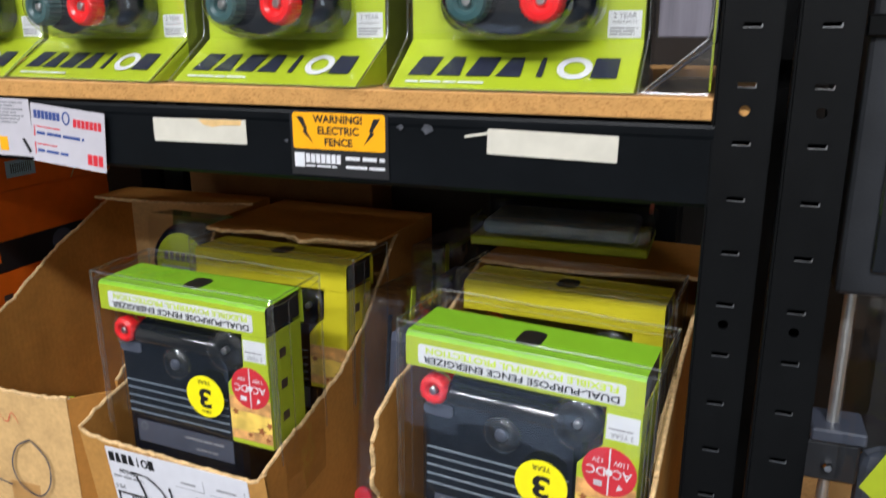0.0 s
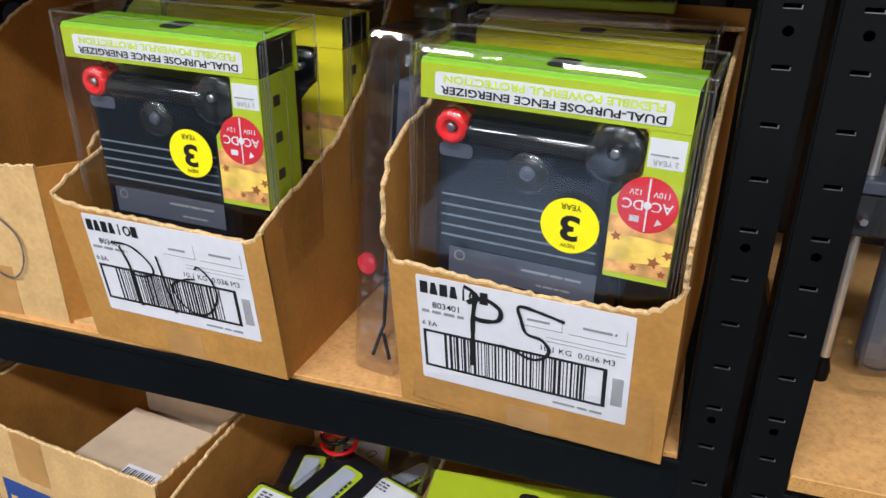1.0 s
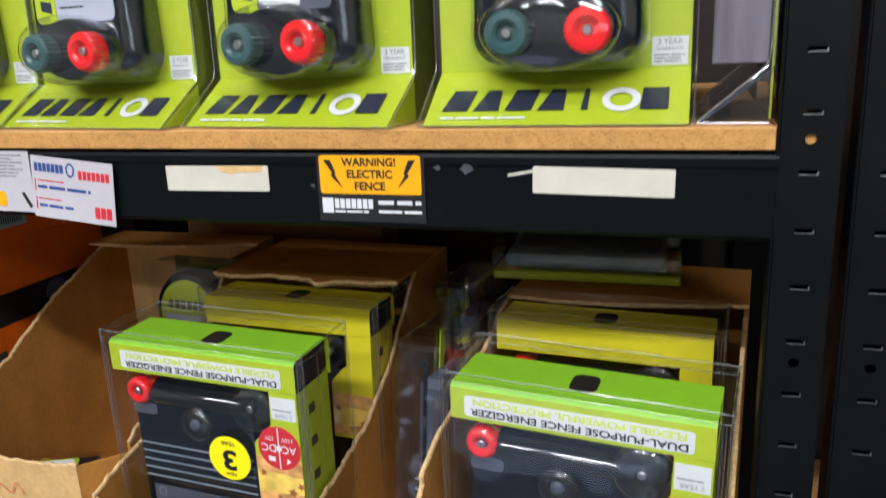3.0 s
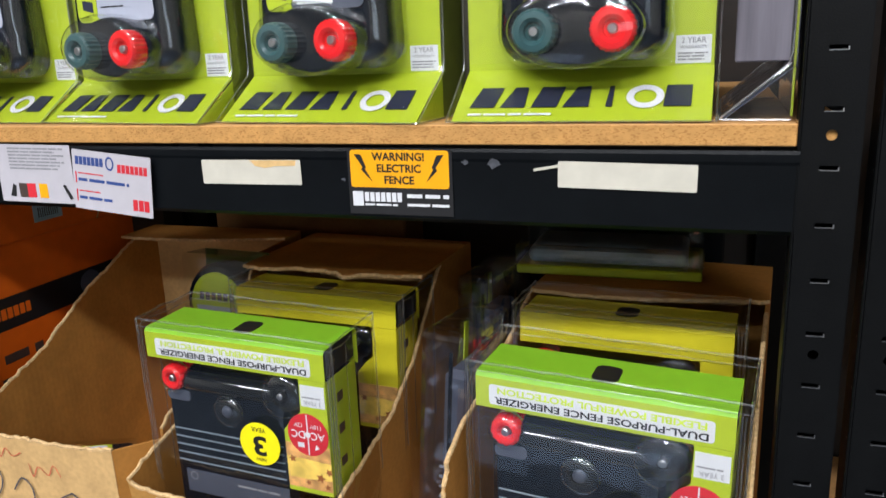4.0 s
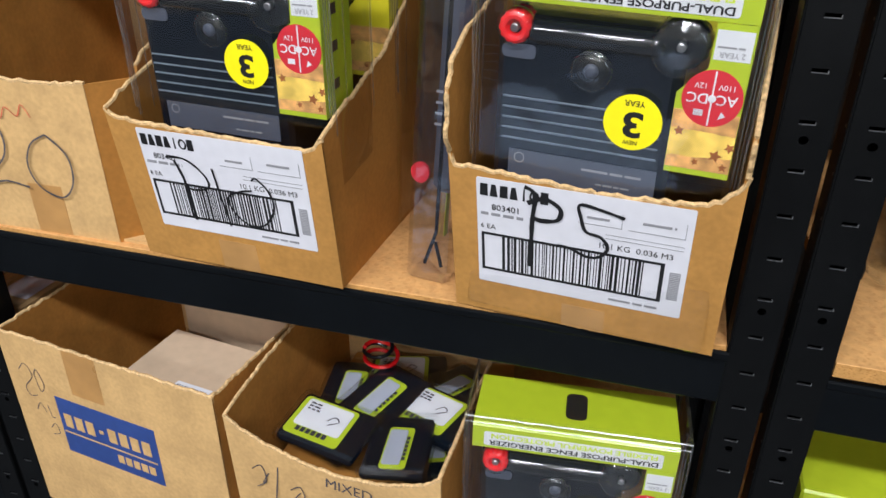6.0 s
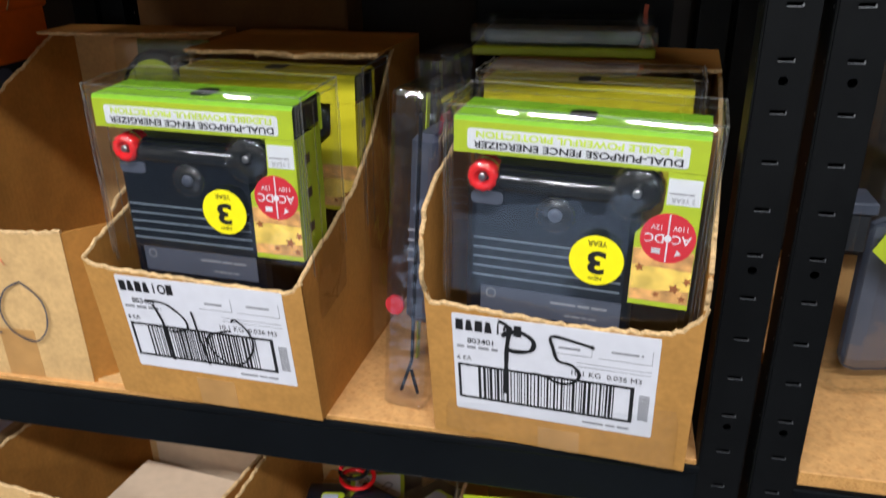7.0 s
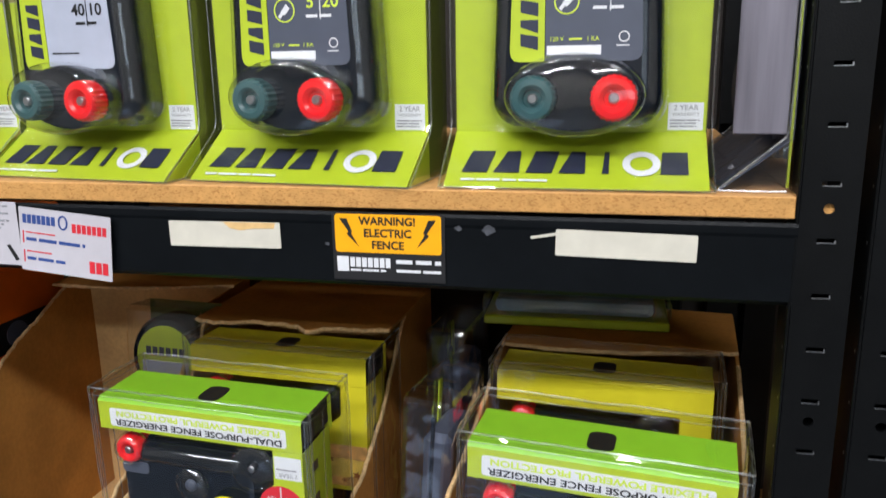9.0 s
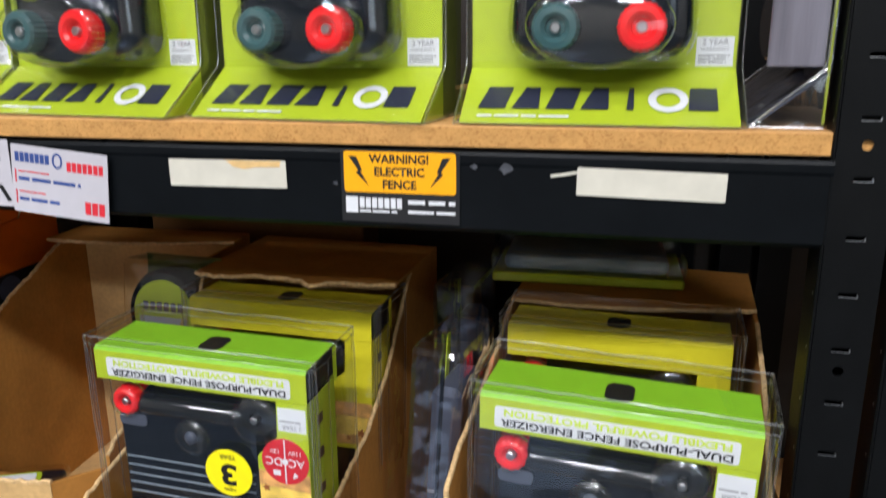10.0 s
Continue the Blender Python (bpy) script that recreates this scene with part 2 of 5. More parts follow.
# ---- mesh helpers ----
FRONT = Matrix(((1, 0, 0, 0), (0, 0, -1, 0), (0, 1, 0, 0), (0, 0, 0, 1)))  # (right, up, towards the viewer) to (x, y, z)
SIDE_R = Matrix(((0, 0, 1, 0), (1, 0, 0, 0), (0, 1, 0, 0), (0, 0, 0, 1)))  # (back, up, towards +x)
TOP = Matrix.Identity(4)
FLIP = pose(0, 0, 0, 0, 0, 180)


def part(name, bm, material, parent, label="", m=None, smooth=False, kind=""):
    """Links a bmesh as one mesh object under a thing or a part."""
    me = bpy.data.meshes.new(name)
    bmesh.ops.recalc_face_normals(bm, faces=bm.faces)
    if smooth:
        for f in bm.faces:
            f.smooth = True
    bm.to_mesh(me)
    bm.free()
    me.materials.append(material)
    ob = new(name, me)
    if parent is not None:
        ob.parent = parent
    if m is not None:
        ob.matrix_basis = m
    if label:
        ob["label"] = label
    if kind:
        ob["kind"] = kind
    return ob


def thing(name, label, category, m=None, group="", kind=""):
    ob = new(name)
    ob.empty_display_size = 0.02
    if m is not None:
        ob.matrix_basis = m
    return tagged(ob, label, category, group, kind)


def structure(name, lo, hi, material, label):
    bm = bmesh.new()
    box(bm, lo, hi)
    return tagged(part(name, bm, material, None), label, kind="structure")


def box(bm, lo, hi, bevel=0.0, m=None, segs=1):
    r = bmesh.ops.create_cube(bm, size=1)
    vs = r["verts"]
    for v in vs:
        v.co = Vector([lo[i] + (v.co[i] + 0.5) * (hi[i] - lo[i]) for i in range(3)])
    if bevel:
        es = list({e for v in vs for e in v.link_edges})
        out = bmesh.ops.bevel(bm, geom=es, offset=bevel, segments=segs, affect="EDGES", profile=0.5)
        vs = list({v for f in out["faces"] for v in f.verts} | {v for v in vs if v.is_valid})
    if m is not None:
        bmesh.ops.transform(bm, matrix=m, verts=vs)
    return vs


def prism(bm, outline, w0, w1, m=None):
    """A flat outline in (u, v), drawn out from w0 to w1."""
    a = [bm.verts.new((u, v, w0)) for u, v in outline]
    b = [bm.verts.new((u, v, w1)) for u, v in outline]
    n = len(outline)
    bm.faces.new(a[::-1]), bm.faces.new(b)
    for i in range(n):
        bm.faces.new((a[i], a[(i + 1) % n], b[(i + 1) % n], b[i]))
    if m is not None:
        bmesh.ops.transform(bm, matrix=m, verts=a + b)


def loft(bm, rings, m=None, cap0=True, cap1=True):
    """Joins outlines of equal length, each a list of (u, v, w)."""
    rows = [[bm.verts.new(p) for p in r] for r in rings]
    n = len(rows[0])
    for a, b in zip(rows, rows[1:]):
        for i in range(n):
            bm.faces.new((a[i], a[(i + 1) % n], b[(i + 1) % n], b[i]))
    if cap0:
        bm.faces.new(rows[0][::-1])
    if cap1:
        bm.faces.new(rows[-1])
    if m is not None:
        bmesh.ops.transform(bm, matrix=m, verts=[v for r in rows for v in r])


def round_rect(u0, v0, u1, v1, r, k=5):
    pts = []
    for cx, cy, a0 in ((u1 - r, v1 - r, 0), (u0 + r, v1 - r, 90), (u0 + r, v0 + r, 180), (u1 - r, v0 + r, 270)):
        for i in range(k + 1):
            a = radians(a0 + 90 * i / k)
            pts.append((cx + r * math.cos(a), cy + r * math.sin(a)))
    return pts


def ellipse(cu, cv, ru, rv, n=32):
    return [(cu + ru * math.cos(2 * math.pi * i / n), cv + rv * math.sin(2 * math.pi * i / n)) for i in range(n)]


def lathe(bm, profile, cu, cv, n=28, flutes=0, depth=0.0, m=None, closed=True):
    """Turns (radius, w) round an axis along w; flutes notch the widest rings."""
    rmax = max(r for r, _ in profile)
    rings = []
    for r, w in profile:
        ring = []
        for i in range(n):
            a = 2 * math.pi * i / n
            rr = r - (depth if flutes and r > 0.9 * rmax and (i * flutes // n * 2) % 2 == 0 and (i * 2 * flutes // n) % 2 else 0)
            ring.append((cu + rr * math.cos(a), cv + rr * math.sin(a), w))
        rings.append(ring)
    loft(bm, rings, m, cap0=closed, cap1=closed)


def tube(bm, pts, r, n=8):
    pts = [Vector(p) for p in pts]
    rings = []
    for i, p in enumerate(pts):
        d = (pts[min(i + 1, len(pts) - 1)] - pts[max(i - 1, 0)]).normalized()
        s = d.cross(Vector((0.13, 0.31, 0.94)))
        s = (s if s.length > 0.05 else d.cross(Vector((1, 0, 0)))).normalized()
        t = d.cross(s)
        rings.append([p + r * (math.cos(2 * math.pi * k / n) * s + math.sin(2 * math.pi * k / n) * t) for k in range(n)])
    loft(bm, rings)


def ribbon(bm, pts, width, w, m=None, thick=0.0004, k=6):
    """A pen stroke: a smooth flat band through (u, v) points."""
    P = [Vector((*p, 0)) for p in pts]
    C = []
    for i in range(len(P) - 1):
        a, b, c, d = P[max(i - 1, 0)], P[i], P[i + 1], P[min(i + 2, len(P) - 1)]
        for j in range(k):
            t = j / k
            C.append(0.5 * (2 * b + (c - a) * t + (2 * a - 5 * b + 4 * c - d) * t * t + (3 * b - a - 3 * c + d) * t ** 3))
    C.append(P[-1])
    L, R = [], []
    for i, p in enumerate(C):
        d = (C[min(i + 1, len(C) - 1)] - C[max(i - 1, 0)])
        d = d.normalized() if d.length > 1e-9 else Vector((1, 0, 0))
        s = Vector((-d.y, d.x, 0)) * width / 2 * (0.85 + 0.3 * noise.noise(p * 90))
        L.append(p + s), R.append(p - s)
    vs = []
    a = [bm.verts.new((q.x, q.y, w)) for q in L]
    b = [bm.verts.new((q.x, q.y, w)) for q in R]
    for i in range(len(a) - 1):
        bm.faces.new((a[i], b[i], b[i + 1], a[i + 1]))
    if m is not None:
        bmesh.ops.transform(bm, matrix=m, verts=a + b)


LETTERS = {}


def words(bm, text, cu, cv, height, w, m=None, turn=0, bold=0.0, squeeze=1.0):
    """Adds flat lettering centred at (u, v); height is that of a capital."""
    key = (text, bold)
    if key not in LETTERS:
        cu_ = bpy.data.curves.new("lettering", "FONT")
        cu_.body, cu_.align_x, cu_.align_y, cu_.size, cu_.offset, cu_.resolution_u = text, "CENTER", "CENTER", 1.0, bold, 3
        ob = new("lettering", cu_)
        me = bpy.data.meshes.new_from_object(ob.evaluated_get(bpy.context.evaluated_depsgraph_get()))
        bpy.data.objects.remove(ob)
        bpy.data.curves.remove(cu_)
        LETTERS[key] = me
    start = len(bm.verts)
    bm.from_mesh(LETTERS[key])
    bm.verts.ensure_lookup_table()
    s = height / 0.72
    t = Matrix.Translation((cu, cv, w)) @ pose(0, 0, 0, 0, 0, turn) @ Matrix.Diagonal((s * squeeze, s, 1, 1))
    bmesh.ops.transform(bm, matrix=(m @ t) if m is not None else t, verts=bm.verts[start:])


def plate(bm, u0, v0, u1, v1, w, m=None, th=0.0004):
    box(bm, (u0, v0, w - th), (u1, v1, w), m=m)


def bars(bm, u0, v0, u1, v1, rows, w, m=None, rng=None, words_per=4):
    """Unreadable small print: rows of plain bars."""
    rng = rng or random.Random(rows * 7 + int(u0 * 1000))
    h = (v1 - v0) / rows
    for i in range(rows):
        u = u0
        end = u1 - (u1 - u0) * rng.uniform(0, 0.25)
        while u < end:
            l = min((u1 - u0) / words_per * rng.uniform(0.5, 1.3), end - u)
            plate(bm, u, v1 - (i + 0.75) * h, u + l, v1 - (i + 0.25) * h, w, m)
            u += l + h * 0.45


def logo_blocks(bm, u0, v0, u1, v1, w, m=None, skip=5, count=7, slant=0.18):
    """A brand mark as plain slanted blocks; the block at 'skip' is left free for a ring."""
    step = (u1 - u0) / count
    h = v1 - v0
    for i in range(count):
        if i == skip:
            continue
        a, b = u0 + i * step + step * 0.05, u0 + (i + 1) * step - step * 0.05
        if i == 4:
            a, b = a + step * 0.3, b - step * 0.3
        s = h * slant if i < 4 else 0
        cut = step * (0.3 if i % 2 else 0.1)
        prism(bm, [(a, v0), (b - step * 0.1, v0), (b - cut + s, v1), (a + cut * 0.6 + s, v1)], w - 0.0004, w, m)


def annulus(bm, cu, cv, ru, rv, t, w, m=None, n=32, a0=0, a1=360):
    o, q = [], []
    k = n if a1 - a0 < 360 else n - 1
    for i in range(n):
        a = radians(a0 + (a1 - a0) * i / k if a1 - a0 < 360 else 360 * i / n)
        o.append(bm.verts.new((cu + ru * math.cos(a), cv + rv * math.sin(a), w)))
        q.append(bm.verts.new((cu + (ru - t) * math.cos(a), cv + (rv - t) * math.sin(a), w)))
    for i in range(n if a1 - a0 >= 360 else n - 1):
        j = (i + 1) % n
        bm.faces.new((o[i], o[j], q[j], q[i]))
    if m is not None:
        bmesh.ops.transform(bm, matrix=m, verts=o + q)


def B():
    return bmesh.new()


# ---- the room ----
structure("floor", (-4, -6.5, -0.1), (4, 2.4, 0), CONCRETE, "grey concrete shop floor")
structure("ceiling", (-4, -6.5, 4.6), (4, 2.4, 4.7), CEILING_PAINT, "white painted ceiling over the aisle")
for wlo, whi in (((-4, -6.6, 0), (1.85, -6.5, 4.6)), ((3.95, -6.6, 0), (4, -6.5, 4.6)), ((1.85, -6.6, 0), (3.95, -6.5, 0.95)), ((1.85, -6.6, 2.55), (3.95, -6.5, 4.6))):
    structure("wall_south", wlo, whi, WALL_PAINT, "plain cream painted wall round the added window")
# glowing panel and window are added with the fill lamp, both unseen
structure("backdrop", (0.5, -8.6, 0), (5.4, -8.5, 4), WINDOW_GLOW, "plain glowing panel outside the added window")
win = thing("window_1", "shop window with a dark frame, added unseen for cool fill", "window", pose(2.9, -6.55, 0.95), kind="structure")
for wlo, whi in (((-1.05, -0.03, 0), (-1.0, 0.03, 1.6)), ((1.0, -0.03, 0), (1.05, 0.03, 1.6)), ((-1.0, -0.03, 0), (1.0, 0.03, 0.05)), ((-1.0, -0.03, 1.55), (1.0, 0.03, 1.6)), ((-0.02, -0.03, 0.05), (0.02, 0.03, 1.55))):
    bm = bmesh.new()
    box(bm, wlo, whi, 0.004)
    part("window_frame", bm, POST_METAL, win)
for px in (-1.0, 0.02):
    bm = bmesh.new()
    box(bm, (px, -0.004, 0.05), (px + 0.98, 0.004, 1.55))
    pane = part("pane", bm, CLEAR, win)
    pane.visible_shadow = False
structure("wall_west", (-4.1, -6.5, 0), (-4, 2.4, 4.6), WALL_PAINT, "plain cream painted wall")
structure("wall_east", (4, -6.5, 0), (4.1, 2.4, 4.6), WALL_PAINT, "plain cream painted wall")
structure("wall_north", (-4, 2.4, 0), (4, 2.5, 4.6), WALL_PAINT, "plain cream painted wall")
# added panel: dark colour for the shade behind, and stops light from there
structure("back_panel", (-2.2, 0.624, 0.0), (2.2, 0.639, 2.4), BACK_SHADE, "added dark panel standing for the shade behind the racks")
for lx, ly in LAMPS:
    lamp = thing("ceiling_light", "white tube light fixture under the ceiling", "ceiling light", pose(lx, ly, LAMP_Z), "ceiling tube lights")
    bm = B()
    box(bm, (-0.62, -0.13, -0.02), (0.62, 0.13, 0.06), 0.01)
    part("housing", bm, CEILING_PAINT, lamp)
    for o in (-0.055, 0.055):
        bm = B()
        lathe(bm, [(0.013, -0.58), (0.013, 0.58)], 0, 0, 12, m=Matrix(((0, 0, 1, 0), (1, 0, 0, o), (0, 1, 0, -0.036), (0, 0, 0, 1))))
        part("tube", bm, GLOW, lamp)
    for sx in (-0.5, 0.5):
        bm = B()
        tube(bm, [(sx, 0, 0.06), (sx, 0, 0.3)], 0.004)
        part("hanger", bm, WORN_STEEL, lamp)

# unseen pale sheet, added so the packs mirror a bright floor patch
bm = B()
box(bm, (-0.58, -0.55, 0), (0.58, 0.55, 0.006), 0.003)
tagged(part("floor_reflector", bm, REFLECTOR_PALE, None, m=pose(-0.75, -2.38, 0.0005, 0, 0, 4)), "pale sheet added on the aisle floor for reflections in the packs", "mat")

# ---- the racks ----
PITCH = 0.0459


def post_meshes(z0, z1):
    """A folded steel upright: face with keyed slots and bolt holes, two side flanges; and the bare lower lips of the slots."""
    bm, lips = B(), B()
    t = 0.002
    u0, u1, s0, s1, sh = -0.021, 0.021, -0.0066, 0.0072, 0.0038
    box(bm, (u0, z0, -t), (s0, z1, 0))
    box(bm, (s1, z0, -t), (u1, z1, 0))
    box(bm, (u0 - 0.0026, z0, -0.008), (u0, z1, 0.0004), 0.001)
    box(bm, (u0 - 0.0015, z0, -0.042), (u0, z1, -0.008))
    box(bm, (u1, z0, -0.042), (u1 + 0.0015, z1, -0.0012))
    # black strip added behind the slots to keep them dark, gapped at the board
    for a, b in ((z0, 1.57), (1.61, z1)):
        box(bm, (u0, a, -0.042), (u1, b, -0.04))
    zs = sorted(1.6125 + k * PITCH for k in range(-40, 30) if z0 + 0.03 < 1.6125 + k * PITCH < z1 - 0.03)
    holes = [1.5905 + k * PITCH * 3.965 for k in range(-9, 8)]
    edges = [z0] + [e for z in zs for e in (z - sh, z)] + [z1]
    for a, b in zip(edges[::2], edges[1::2]):
        half = (s1 - s0) / 2
        hit = [h for h in holes if a + half < h < b - half]
        if not hit:
            box(bm, (s0, a, -t), (s1, b, 0))
            continue
        cu, cv, r, n = (s0 + s1) / 2, hit[0], 0.0043, 16
        box(bm, (s0, a, -t), (s1, cv - half, 0))
        box(bm, (s0, cv + half, -t), (s1, b, 0))
        outer, inner = [], []
        for i in range(n):
            ang = 2 * math.pi * i / n
            c, q = math.cos(ang), math.sin(ang)
            k = half / max(abs(c), abs(q))
            outer.append((cu + k * c, cv + k * q))
            inner.append((cu + r * c, cv + r * q))
        o = [bm.verts.new((*p, 0)) for p in outer]
        q = [bm.verts.new((*p, 0)) for p in inner]
        d = [bm.verts.new((*p, -t)) for p in inner]
        for i in range(n):
            j = (i + 1) % n
            bm.faces.new((o[i], o[j], q[j], q[i]))
            bm.faces.new((q[i], q[j], d[j], d[i]))
    for z in zs:
        box(lips, (s0, z - sh - 0.0003, -0.0012), (s1, z - sh + 0.0003, 0.0006))
        box(lips, (s1 - 0.0007, z - sh, -0.001), (s1 + 0.0002, z - 0.0012, 0.0005))
        box(lips, (u0 - 0.0021, z - 0.006, -0.0115), (u0 - 0.0014, z - 0.0035, -0.0095))
    for b_ in (bm, lips):
        bmesh.ops.transform(b_, matrix=FRONT, verts=b_.verts)
    return bm, lips


def post(rack, x, y, z0, z1, back=False):
    bm, lips = post_meshes(z0, z1)
    m = pose(x, y, 0, 0, 0, 180 if back else 0)
    p = part("post", bm, POST_METAL, rack, m=m)
    part("slot_edges", lips, WORN_STEEL, p, "bare worn steel slot edges", kind="stuff")
    return p


def beam(rack, x0, x1, z0, z1, front=True, y=0.0):
    """A cold-rolled edge beam: tall web, rolled top and bottom lips, and an inner ledge that carries the board."""
    bm = B()
    prof = [(0.0, z0 + 0.004), (0.004, z0), (0.012, z0), (0.012, z0 + 0.002), (0.005, z0 + 0.003), (0.003, z0 + 0.006),
            (0.003, z1 - 0.02), (0.02, z1 - 0.02), (0.02, z1 - 0.0185), (0.003, z1 - 0.0185), (0.003, z1 - 0.004), (0.0, z1 - 0.003), (-0.0012, z1 - 0.006), (-0.0012, z1 - 0.012), (0.0, z1 - 0.015)]
    if not front:
        prof = [(-a, b) for a, b in prof]
    prism(bm, prof, x0, x1, Matrix(((0, 0, 1, 0), (1, 0, 0, y), (0, 1, 0, 0), (0, 0, 0, 1))))
    return part("beam", bm, BLACK_METAL, rack)


def board(rack, x0, x1, y0, y1, z0, z1, notch=False):
    bm = B()
    box(bm, (x0, y0, z0), (x1, y1, z1), 0.0008)
    if notch:
        box(bm, (x1, y0 + 0.0024, z0), (x1 + 0.036, y0 + 0.25, z1))
    ob = part("board", bm, CHIPBOARD, rack)
    ob.data.materials.append(CHIP_EDGE)
    for f in ob.data.polygons:
        if abs(f.normal.z) < 0.5:
            f.material_index = 1
    return ob


UPPER, MIDDLE, LOWER = 1.599, 0.995, 0.495
XL, XR = -0.627, 0.4085
rack = thing("shelving_rack", "black steel slotted rack with three chipboard shelves", "shelf rack", pose(-0.11, 0.3, 0))
inv = pose(0.11, -0.3, 0)
for x in (XL, XR):
    post(rack, x + 0.11, -0.3, 0, 2.3)
    post(rack, x + 0.11, 0.32, 0, 2.3, True)
for top, lap in ((UPPER, 0.018), (MIDDLE, 0.002), (LOWER, 0.002)):
    beam(rack, XL + 0.131, XR + 0.089, top - lap - 0.0725, top - lap, True, -0.3)
    beam(rack, XL + 0.131, XR + 0.089, top - lap - 0.0725, top - lap, False, 0.32)
    board(rack, XL + 0.134, XR + 0.086, -0.3 + (0.0015 if lap > 0.01 else 0.0035), 0.316, top - 0.0178, top, lap > 0.01)

rack2 = thing("shelving_rack", "black steel slotted rack next to the stocked one", "shelf rack", pose(0.98, 0.3, 0))
for x in (0.4645, 1.5):
    post(rack2, x - 0.98, -0.3, 0, 2.3)
    post(rack2, x - 0.98, 0.32, 0, 2.3, True)
for top in (0.998, 0.44):
    beam(rack2, 0.4855 - 0.98, 1.479 - 0.98, top - 0.0185 - 0.0725, top - 0.0185, True, -0.3)
    beam(rack2, 0.4855 - 0.98, 1.479 - 0.98, top - 0.0185 - 0.0725, top - 0.0185, False, 0.32)
    board(rack2, 0.4885 - 0.98, 1.476 - 0.98, -0.2985, 0.316, top - 0.0178, top)
rack3 = thing("shelving_rack", "black steel slotted rack with a chipboard shelf of orange stock", "shelf rack", pose(-1.2, 0.3, 0))
for x in (-0.6835, -1.72):
    post(rack3, x + 1.2, -0.3, 0, 2.3)
    post(rack3, x + 1.2, 0.32, 0, 2.3, True)
for top in (UPPER, MIDDLE, LOWER):
    beam(rack3, -1.699 + 1.2, -0.7045 + 1.2, top - 0.0745, top - 0.002, True, -0.3)
    beam(rack3, -1.699 + 1.2, -0.7045 + 1.2, top - 0.0745, top - 0.002, False, 0.32)
    board(rack3, -1.696 + 1.2, -0.7075 + 1.2, -0.2965, 0.316, top - 0.0178, top)

# ---- stickers on the upper beam ----
S = 0.0016  # how far a sticker stands off the web


def sticker(name, label, category, u0, v0, u1, v1, material, turn=0.0, th=0.0006, off=None):
    t = thing(name, label, category, pose((u0 + u1) / 2, -(S if off is None else off), (v0 + v1) / 2, 0, turn, 0))
    bm = B()
    w, h = (u1 - u0) / 2, (v1 - v0) / 2
    prism(bm, round_rect(-w, -h, w, h, 0.0012, 2), -th, 0, FRONT)
    part("sheet", bm, material, t)
    return t


def blank_label(u0, v0, u1, v1, torn, turn=0.0):
    t = sticker("shelf_label", "blank cream paper label stuck on the black beam", "label", u0, v0, u1, v1, CREAM, turn)
    w, h = (u1 - u0) / 2, (v1 - v0) / 2
    if torn:
        bm = B()
        prism(bm, [(0.0, h * 0.98), (w * 0.92, h * 0.98), (w * 0.9, h * 0.55), (w * 0.5, h * 0.5), (w * 0.3, h * 0.35), (w * 0.12, h * 0.5)], 0.0002, 0.0004, FRONT)
        part("torn_patch", bm, TORN_PAPER, t, "torn brown patch where the paper came off")
    return t


blank_label(-0.1715, 1.541, -0.0575, 1.5655, True, -0.5)
blank_label(0.1955, 1.544, 0.3115, 1.567, False, 1.0)
bm = B()
box(bm, (-0.012, -0.0004, -0.0012), (0.012, 0, 0.0012))
tagged(part("tape_scrap", bm, CREAM, None, m=pose(0.186, -0.0015, 1.562, 0, -10, 0)), "thin scrap of white tape on the beam", "tape")

for sx, sz, k, seed in ((0.111, 1.566, 0.004, 3), (0.137, 1.5655, 0.008, 7), (-0.012, 1.548, 0.003, 9)):
    sr = random.Random(seed)
    bm = B()
    prism(bm, [(k * sr.uniform(0.5, 1.1) * math.cos(i * 0.571), k * 0.7 * sr.uniform(0.4, 1.1) * math.sin(i * 0.571)) for i in range(11)], 0.0002, 0.0006, FRONT)
    tagged(part("glue_residue", bm, SCUFF, None, m=pose(sx, -0.0008, sz)), "grey smear of old glue on the black beam", "glue residue")

warn = thing("warning_sticker", "black and amber electric fence warning sticker on the beam", "sticker", pose(0.046, -S, 1.5455))
bm = B()
plate(bm, -0.0525, -0.0305, 0.0525, 0.0315, 0, FRONT)
part("backing", bm, INK, warn)
bm = B()
prism(bm, round_rect(-0.0495, -0.0045, 0.0495, 0.031, 0.003), 0.0002, 0.0005, FRONT)
part("amber_field", bm, AMBER, warn)
bm = B()
words(bm, "WARNING!", 0, 0.0245, 0.0074, 0.0008, FRONT, bold=0.03)
words(bm, "ELECTRIC", 0, 0.0135, 0.0074, 0.0008, FRONT, bold=0.03)
words(bm, "FENCE", 0, 0.0025, 0.0074, 0.0008, FRONT, bold=0.03)
for s in (-1, 1):
    prism(bm, [(s * 0.045, 0.027), (s * 0.038, 0.0265), (s * 0.033, 0.0145), (s * 0.0345, 0.0135), (s * 0.027, 0.001), (s * 0.0385, 0.0125), (s * 0.0365, 0.0145)], 0.0006, 0.0008, FRONT)
part("lettering", bm, INK, warn)
bm = B()
plate(bm, -0.0485, -0.0225, -0.0375, -0.0085, 0.0008, FRONT)
for i in range(7):
    plate(bm, -0.036 + i * 0.0056, -0.018, -0.0316 + i * 0.0056, -0.0092, 0.0008, FRONT)
bars(bm, -0.036, -0.0228, 0.003, -0.0192, 1, 0.0008, FRONT, words_per=3)
bars(bm, 0.0075, -0.0155, 0.05, -0.0085, 1, 0.0008, FRONT, words_per=3)
bars(bm, 0.0075, -0.023, 0.05, -0.018, 1, 0.0008, FRONT, words_per=2)
part("white_print", bm, WHITE_CARD, warn)

